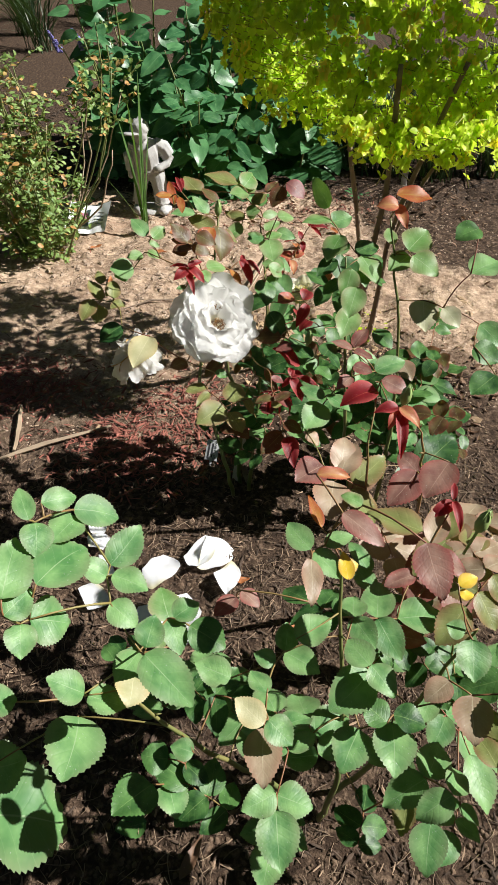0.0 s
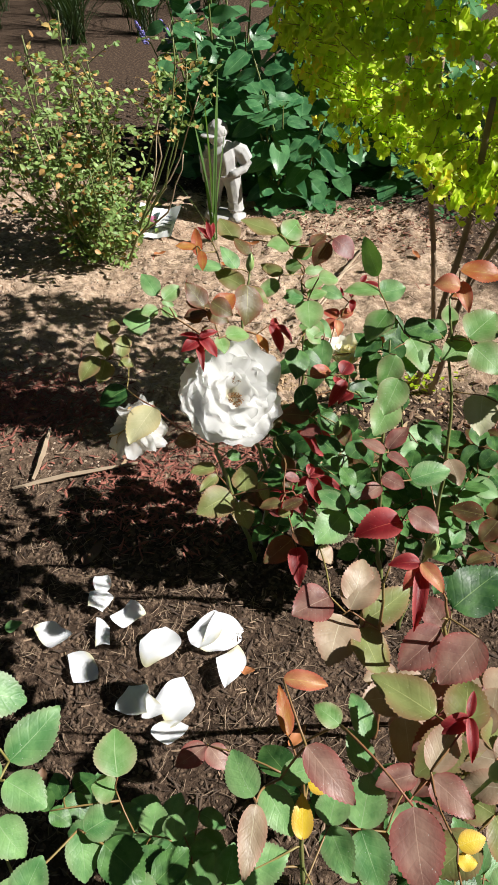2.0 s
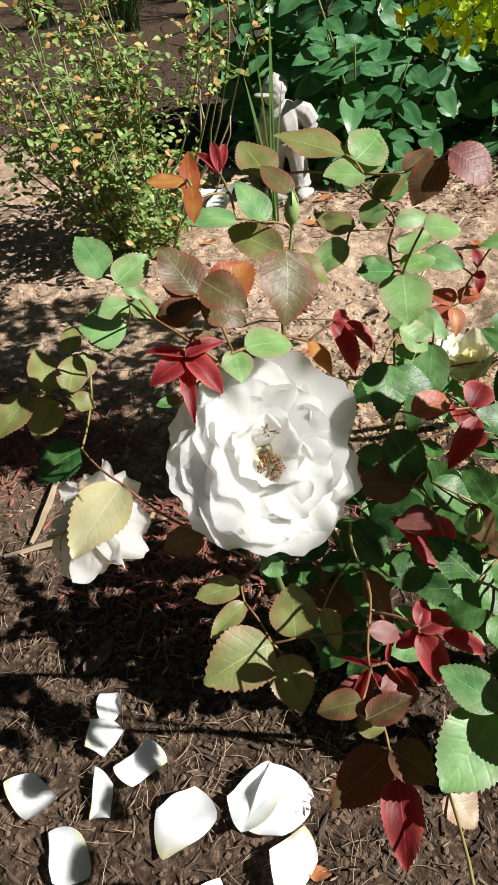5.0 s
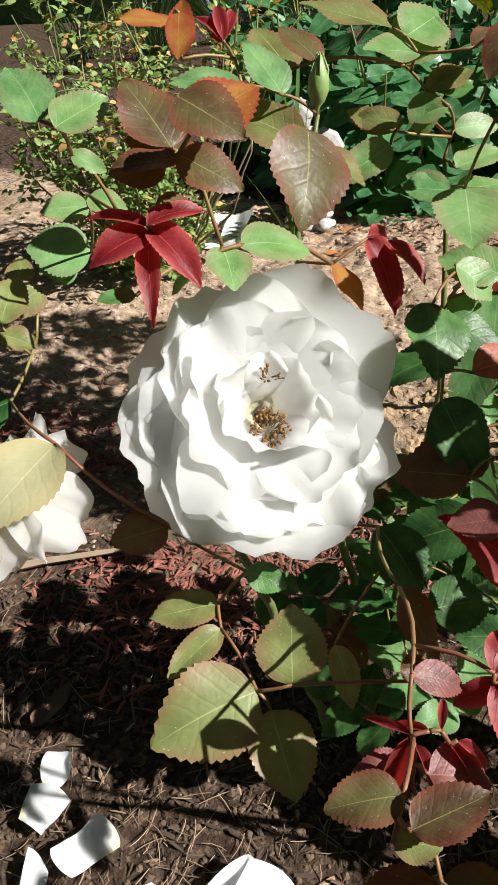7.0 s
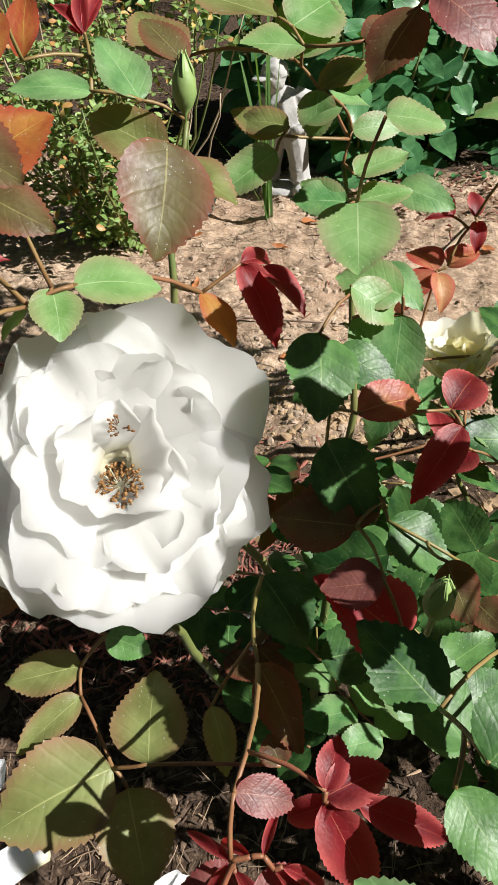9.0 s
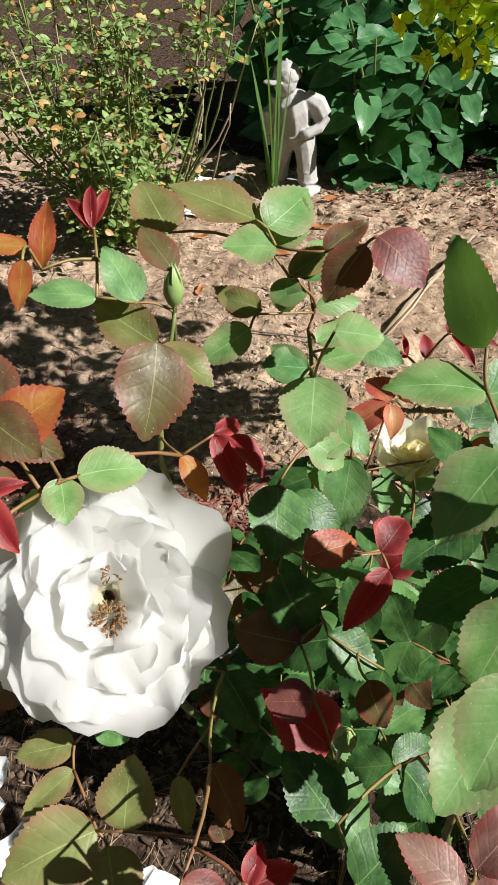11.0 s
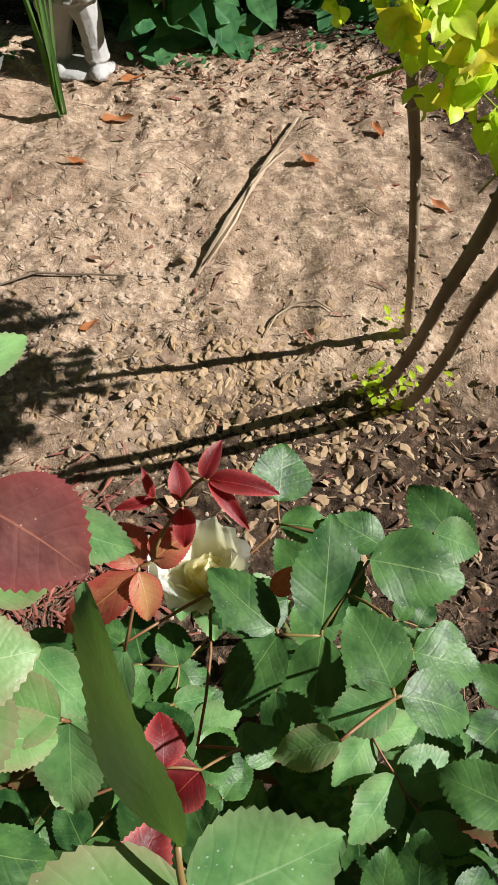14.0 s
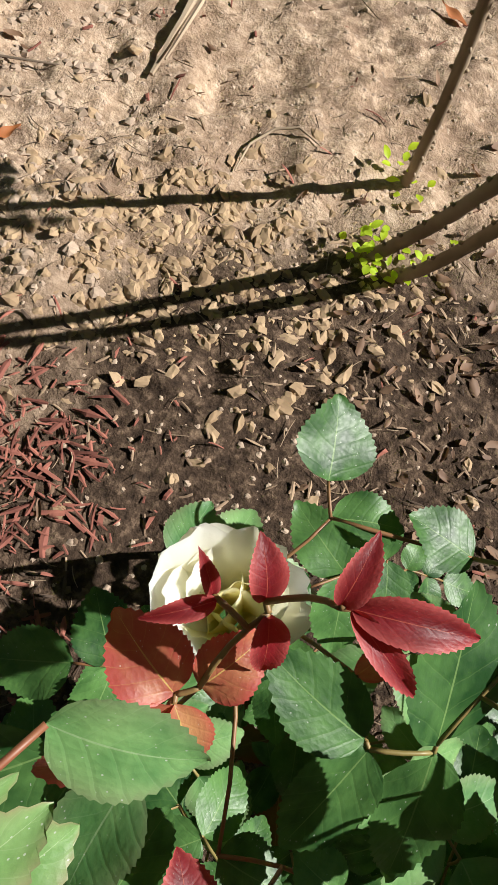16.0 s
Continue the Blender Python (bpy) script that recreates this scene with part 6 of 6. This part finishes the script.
def sprig(p, d, rad):
    """One leafy twig ending at p and growing outwards along d."""
    out = (d + Vector((RG.uniform(-0.5, 0.5), RG.uniform(-0.5, 0.5), RG.uniform(0.1, 0.9)))).normalized()
    tl = RG.uniform(0.035, 0.085)
    q = p - out * tl
    tube(twigs, [q - privet.location, p - privet.location], [0.0009, 0.0005], 4)
    ref = out.cross(Vector((0.3, 0.1, 1))).normalized()
    for j in range(4):
        b = q.lerp(p, 0.25 + 0.25 * j)
        ang = j * 1.57
        side = (ref * math.cos(ang) + out.cross(ref) * math.sin(ang))
        for sg in (-1, 1):
            way = (side * sg * 0.8 + out * RG.uniform(0.3, 1.0)).normalized()
            l = RG.uniform(0.010, 0.0165)
            up = out * 0.35 + Vector((RG.gauss(0.8, 0.45), RG.gauss(-0.35, 0.45), RG.gauss(0.5, 0.35)))
            # inside and low down the duller leaf paints the crown's shade
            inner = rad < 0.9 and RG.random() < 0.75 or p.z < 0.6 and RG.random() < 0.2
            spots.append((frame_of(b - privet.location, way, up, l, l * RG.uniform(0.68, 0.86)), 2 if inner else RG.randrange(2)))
    # a rosette of young leaves closes the twig
    # gold tips grow commoner towards +x and up: the sunlit side, put into colour
    gold = RG.random() < 0.25 + 0.5 * max(0.0, d.x + d.z - 0.3)
    turn = RG.uniform(0, 1.5)
    for j in range(5):
        side = ref * math.cos(turn + j * 1.257) + out.cross(ref) * math.sin(turn + j * 1.257)
        l = RG.uniform(0.010, 0.015)
        spots.append((frame_of(p - privet.location, (side + out * 0.5).normalized(), out, l, l * RG.uniform(0.6, 0.75)), 3 if gold else RG.randrange(2)))


for k in range(2300):
    a, c = RG.uniform(0, 6.283), RG.uniform(-1, 1)
    s = math.sqrt(1 - c * c)
    d = Vector((math.cos(a) * s, math.sin(a) * s, c))
    rad = RG.uniform(0.66, 1.0) ** 0.5
    lump = 1 + 0.12 * noise.noise(d * 3.1) + 0.16 * noise.noise(d * 7.5)
    p = PC + Vector((d.x * PR.x, d.y * PR.y, d.z * PR.z)) * rad * lump
    keep = (0.3 if d.y > 0.25 else 1.0) * (0.3 if d.x > 0.55 else 1.0)
    if RG.random() > keep:
        continue
    if p.z < hem(p.x, p.y):
        continue
    sprig(p, d, rad)
for k in range(80):
    x, y = RG.uniform(0.185, 0.42), RG.uniform(1.10, 1.19)
    p = Vector((x, y, hem(x, y) + RG.uniform(0.012, 0.065)))
    sprig(p, Vector((RG.uniform(-0.9, 0.2), RG.uniform(-0.9, 0.0), RG.uniform(-0.4, 0.3))).normalized(), 1.0)
tagged(part("twig_mass", twigs, SHOOT, privet), kind="stuff")
spots.sort(key=lambda s: s[0].translation.y)
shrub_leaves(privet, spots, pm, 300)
# young shoots at the foot
shoot = []
FEET = ((0.292, 1.49), (0.255, 1.405), (0.278, 1.37), (0.31, 1.395), (0.245, 1.375))
for k in range(55):
    fx, fy = FEET[k % 5]
    p = Vector((fx + RG.gauss(0, 0.013), fy + RG.gauss(0, 0.013), RG.uniform(0.008, 0.04)))
    a = RG.uniform(0, 6.283)
    shoot.append((frame_of(p - privet.location, (math.cos(a), math.sin(a), 0.4), (0, 0, 1), RG.uniform(0.008, 0.017), 0.008), 2))
shrub_leaves(privet, shoot, pm, 0, stuff="basal_shoot")

# ---------------------------------------------------------------- small-leaved rose bush
sparse = thing("small_rose_bush", (-0.565, 1.86, 0.0), "twiggy small-leaved rose bush with rusty and green leaflets", "rose bush", "rose bushes")
RS = random.Random(12)
sm = {0: simple_leaf(SMALL, 5, 4), 1: simple_leaf(SMALL, 6, 4, -0.05), 2: simple_leaf(SMALL_Y, 7, 4)}
spots = []
tw = bmesh.new()
for k in range(34):
    a = RS.uniform(0, 6.283)
    ln = RS.uniform(0.22, 0.58)
    base = Vector((-0.565 + RS.gauss(0, 0.035), 1.86 + RS.gauss(0, 0.03), 0))
    spread = RS.uniform(0.1, 0.88)
    tip = base + Vector((math.cos(a) * spread * 0.41 - 0.035, math.sin(a) * spread * 0.25, ln))
    pts = [base.lerp(tip, i / 7) + Vector((math.cos(a), math.sin(a), 0)) * 0.05 * math.sin(i / 7 * 3.1) + Vector((RS.uniform(-1, 1), RS.uniform(-1, 1), 0)) * 0.008 for i in range(8)]
    bm = bmesh.new()
    tube(bm, [p - sparse.location for p in pts], [0.0030 * (1 - 0.6 * i / 8) for i in range(8)], 6)
    part("cane", bm, STEM_G if k % 5 else TWIG, sparse)
    for i in range(1, 8):
        for _ in range(4):
            b = pts[i].lerp(pts[i - 1], RS.random())
            w = Vector((RS.gauss(0, 1), RS.gauss(0, 1), RS.gauss(0.2, 0.6))).normalized()
            tl = RS.uniform(0.028, 0.085)
            e = b + w * tl
            if e.x > -0.455 and e.z < 0.34:
                continue
            tube(tw, [b - sparse.location, b.lerp(e, 0.5) + Vector((0, 0, 0.003)) - sparse.location, e - sparse.location], [0.0009, 0.0008, 0.0005], 4)
            for j in range(7):
                bb = b.lerp(e, 0.3 + 0.14 * j)
                ww = (w * 0.4 + Vector((RS.gauss(0, 1), RS.gauss(0, 1), RS.gauss(0, 0.5)))).normalized()
                l = RS.uniform(0.010, 0.020)
                spots.append((frame_of(bb - sparse.location, ww, Vector((RS.gauss(0.35, 0.6), RS.gauss(-0.4, 0.5), 0.9)), l, l * 0.62), 2 if RS.random() < (0.32 if i == 7 else 0.11) else RS.randrange(2)))
tagged(part("twig_mass", tw, STEM_G, sparse), kind="stuff")
RS.shuffle(spots)
shrub_leaves(sparse, spots, sm, 300)

# ---------------------------------------------------------------- broad-leaved shrub at the back
broad = thing("broad_leaved_shrub", (-0.14, 2.55, 0.0), "dense shrub with large dark green pointed leaves", "shrub")
RB = random.Random(77)
bmh = {k: simple_leaf(BROAD, 40 + k, 7, -0.16, 0.13, 0.12, 0.02) for k in range(4)}
spots = []
for k in range(80):
    x = RB.uniform(-0.50, 0.36)
    y = (2.27 + 0.45 * max(0, x + 0.15) if x > -0.2 else 2.33 + 0.25 * max(0, -x - 0.25)) + RB.uniform(0, 0.55)
    h = RB.uniform(0.25, 0.64) * (0.75 if y < 2.5 else 1.05)
    lean = Vector((RB.uniform(-0.12, 0.12), RB.uniform(-0.13, 0.05), h))
    root = Vector((x, y, 0))
    bm = bmesh.new()
    pts = [root + lean * t + Vector((0, 0.03 * math.sin(3 * t), 0)) for t in (0, 0.35, 0.7, 1)]
    tube(bm, [p - broad.location for p in pts], [0.004, 0.0035, 0.003, 0.0015], 6)
    part("stem", bm, STEM_G, broad)
    az = RB.uniform(0, 3.14)
    for j in range(7):
        t = 0.06 + 0.157 * j
        b = root + lean * t
        az += 1.57
        for sg in (0, 3.1416):
            d = Vector((math.cos(az + sg), math.sin(az + sg), RB.uniform(-0.75, 0.2)))
            l = RB.uniform(0.075, 0.122) * (1.1 - 0.4 * (t - 0.16))
            spots.append((frame_of(b + d * 0.012 - broad.location, d, Vector((RB.uniform(-0.2, 0.5), RB.uniform(-1.1, -0.4), 0.85)), l, l * RB.uniform(0.50, 0.60)), RB.randrange(4)))
spots.sort(key=lambda s: s[0].translation.y)
shrub_leaves(broad, spots, bmh, 300)
VIOLET = plain("violet_flower", (0.10, 0.09, 0.30), (0.28, 0.26, 0.62), 200, 0.6)
for tip in ((-0.619, 2.420, 0.449), (-0.552, 2.450, 0.451)):
    tip = Vector(tip)
    foot = Vector((tip.x + 0.10, tip.y + 0.03, 0.25))
    bm = bmesh.new()
    tube(bm, [foot - broad.location, foot.lerp(tip, 0.6) + Vector((0, 0, 0.02)) - broad.location, tip - broad.location], [0.0025, 0.002, 0.0012], 6)
    spike = part("flower_stalk", bm, STEM_G, broad)
    bm = bmesh.new()
    for j in range(46):
        p = tip.lerp(foot, 0.30 * j / 46)
        a, r = RB.uniform(0, 6.283), 0.004 + 0.010 * j / 46
        q = p + Vector((r * math.cos(a), r * math.sin(a), RB.uniform(0, 0.004)))
        tube(bm, [p - broad.location, q - broad.location], [0.0012, 0.0030], 5)
    part("flower_spike", bm, VIOLET, spike, "slender violet-blue flower spike")
# low seedlings before it
SEED = []
seedl = thing("low_weeds", (0.05, 2.2, 0.0), "small low green weeds sprouting in the mulch", "weed", kind="stuff")
for cx, cy in ((-0.08, 2.18), (0.02, 2.23), (0.12, 2.26), (0.22, 2.32), (-0.46, 2.16), (-0.17, 2.17), (0.34, 2.25)):
    for j in range(9):
        p = Vector((cx + RB.gauss(0, 0.018), cy + RB.gauss(0, 0.014), RB.uniform(0.008, 0.03)))
        a = RB.uniform(0, 6.283)
        SEED.append((frame_of(p - seedl.location, (math.cos(a), math.sin(a), 0.35), (0, -0.2, 1), RB.uniform(0.012, 0.025), 0.010), RB.randrange(4)))
shrub_leaves(seedl, SEED, bmh, 0, stuff="weed_leaves")


# ---------------------------------------------------------------- dark border grass and what closes the view
def grass_clump(at, count, length, rng, material, label):
    bm = bmesh.new()
    for _ in range(count):
        a = rng.uniform(0, 6.283)
        l = length * rng.uniform(0.6, 1.1)
        b = (rng.gauss(0, 0.03), rng.gauss(0, 0.03), 0)
        out = Vector((math.cos(a), math.sin(a), 0)) * l * rng.uniform(0.2, 0.75)
        strap(bm, b, (out.x * 0.6, out.y * 0.6, l), (out.x * 0.7, out.y * 0.7, -l * rng.uniform(0.15, 0.6)), 0.0032)
    ob = link("border_grass", bm, material)
    ob.location = at
    tagged(ob, label, "grass", "border grass clumps")


RC = random.Random(9)
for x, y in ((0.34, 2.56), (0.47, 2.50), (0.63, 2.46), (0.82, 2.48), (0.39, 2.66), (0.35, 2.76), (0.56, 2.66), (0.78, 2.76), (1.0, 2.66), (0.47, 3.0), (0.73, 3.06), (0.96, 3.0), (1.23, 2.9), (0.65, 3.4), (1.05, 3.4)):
    grass_clump((x, y, 0), 70, 0.42, RC, BLADE_D, "clump of arching border grass coloured dark for deep shade")
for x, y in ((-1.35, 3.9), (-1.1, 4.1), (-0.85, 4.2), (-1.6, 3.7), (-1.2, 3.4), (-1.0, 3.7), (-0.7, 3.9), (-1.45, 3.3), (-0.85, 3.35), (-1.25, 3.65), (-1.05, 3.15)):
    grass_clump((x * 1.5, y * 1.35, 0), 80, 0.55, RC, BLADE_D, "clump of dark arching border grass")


# ---------------------------------------------------------------- clipped hedge closing the garden all round
HEDGE = plain("hedge_green", (0.02, 0.05, 0.018), (0.07, 0.13, 0.045), 6.0, 0.9, 1.0, 0.05)


def hedge(name, a, b, height, depth, label):
    a, b = Vector(a), Vector(b)
    n = 60
    d = (b - a).normalized()
    s = Vector((-d.y, d.x, 0))
    verts, faces = [], []
    for i in range(n + 1):
        p = a.lerp(b, i / n)
        for j in range(14):
            t = j / 13 * 3
            if t < 1:
                q = p - s * depth / 2 + Vector((0, 0, height * t))
            elif t < 2:
                q = p + s * depth * (t - 1.5) + Vector((0, 0, height))
            else:
                q = p + s * depth / 2 + Vector((0, 0, height * (3 - t)))
            k = 0.16 * noise.noise(q * 1.7) + 0.08 * noise.noise(q * 5)
            verts.append(q + s * k + Vector((0, 0, k if 0.3 < t < 2.7 else 0)))
    for i in range(n):
        for j in range(13):
            p = i * 14 + j
            faces.append((p, p + 1, p + 15, p + 14))
    tagged(new(name, mesh_of(name, verts, faces, HEDGE)), label, "hedge", kind="structure")


hedge("hedge_wall_north", (-9, 8.0, 0), (9, 8.0, 0), 2.6, 0.9, "dense dark green hedge closing the garden")
hedge("hedge_wall_south", (-7, -4.0, 0), (7, -4.0, 0), 2.6, 0.9, "dense dark green hedge closing the garden")
hedge("hedge_wall_west", (-6.0, -5, 0), (-6.0, 9, 0), 2.6, 0.9, "dense dark green hedge closing the garden")
hedge("hedge_wall_east", (5.5, -5, 0), (5.5, 9, 0), 2.4, 0.9, "dense dark green hedge closing the garden")
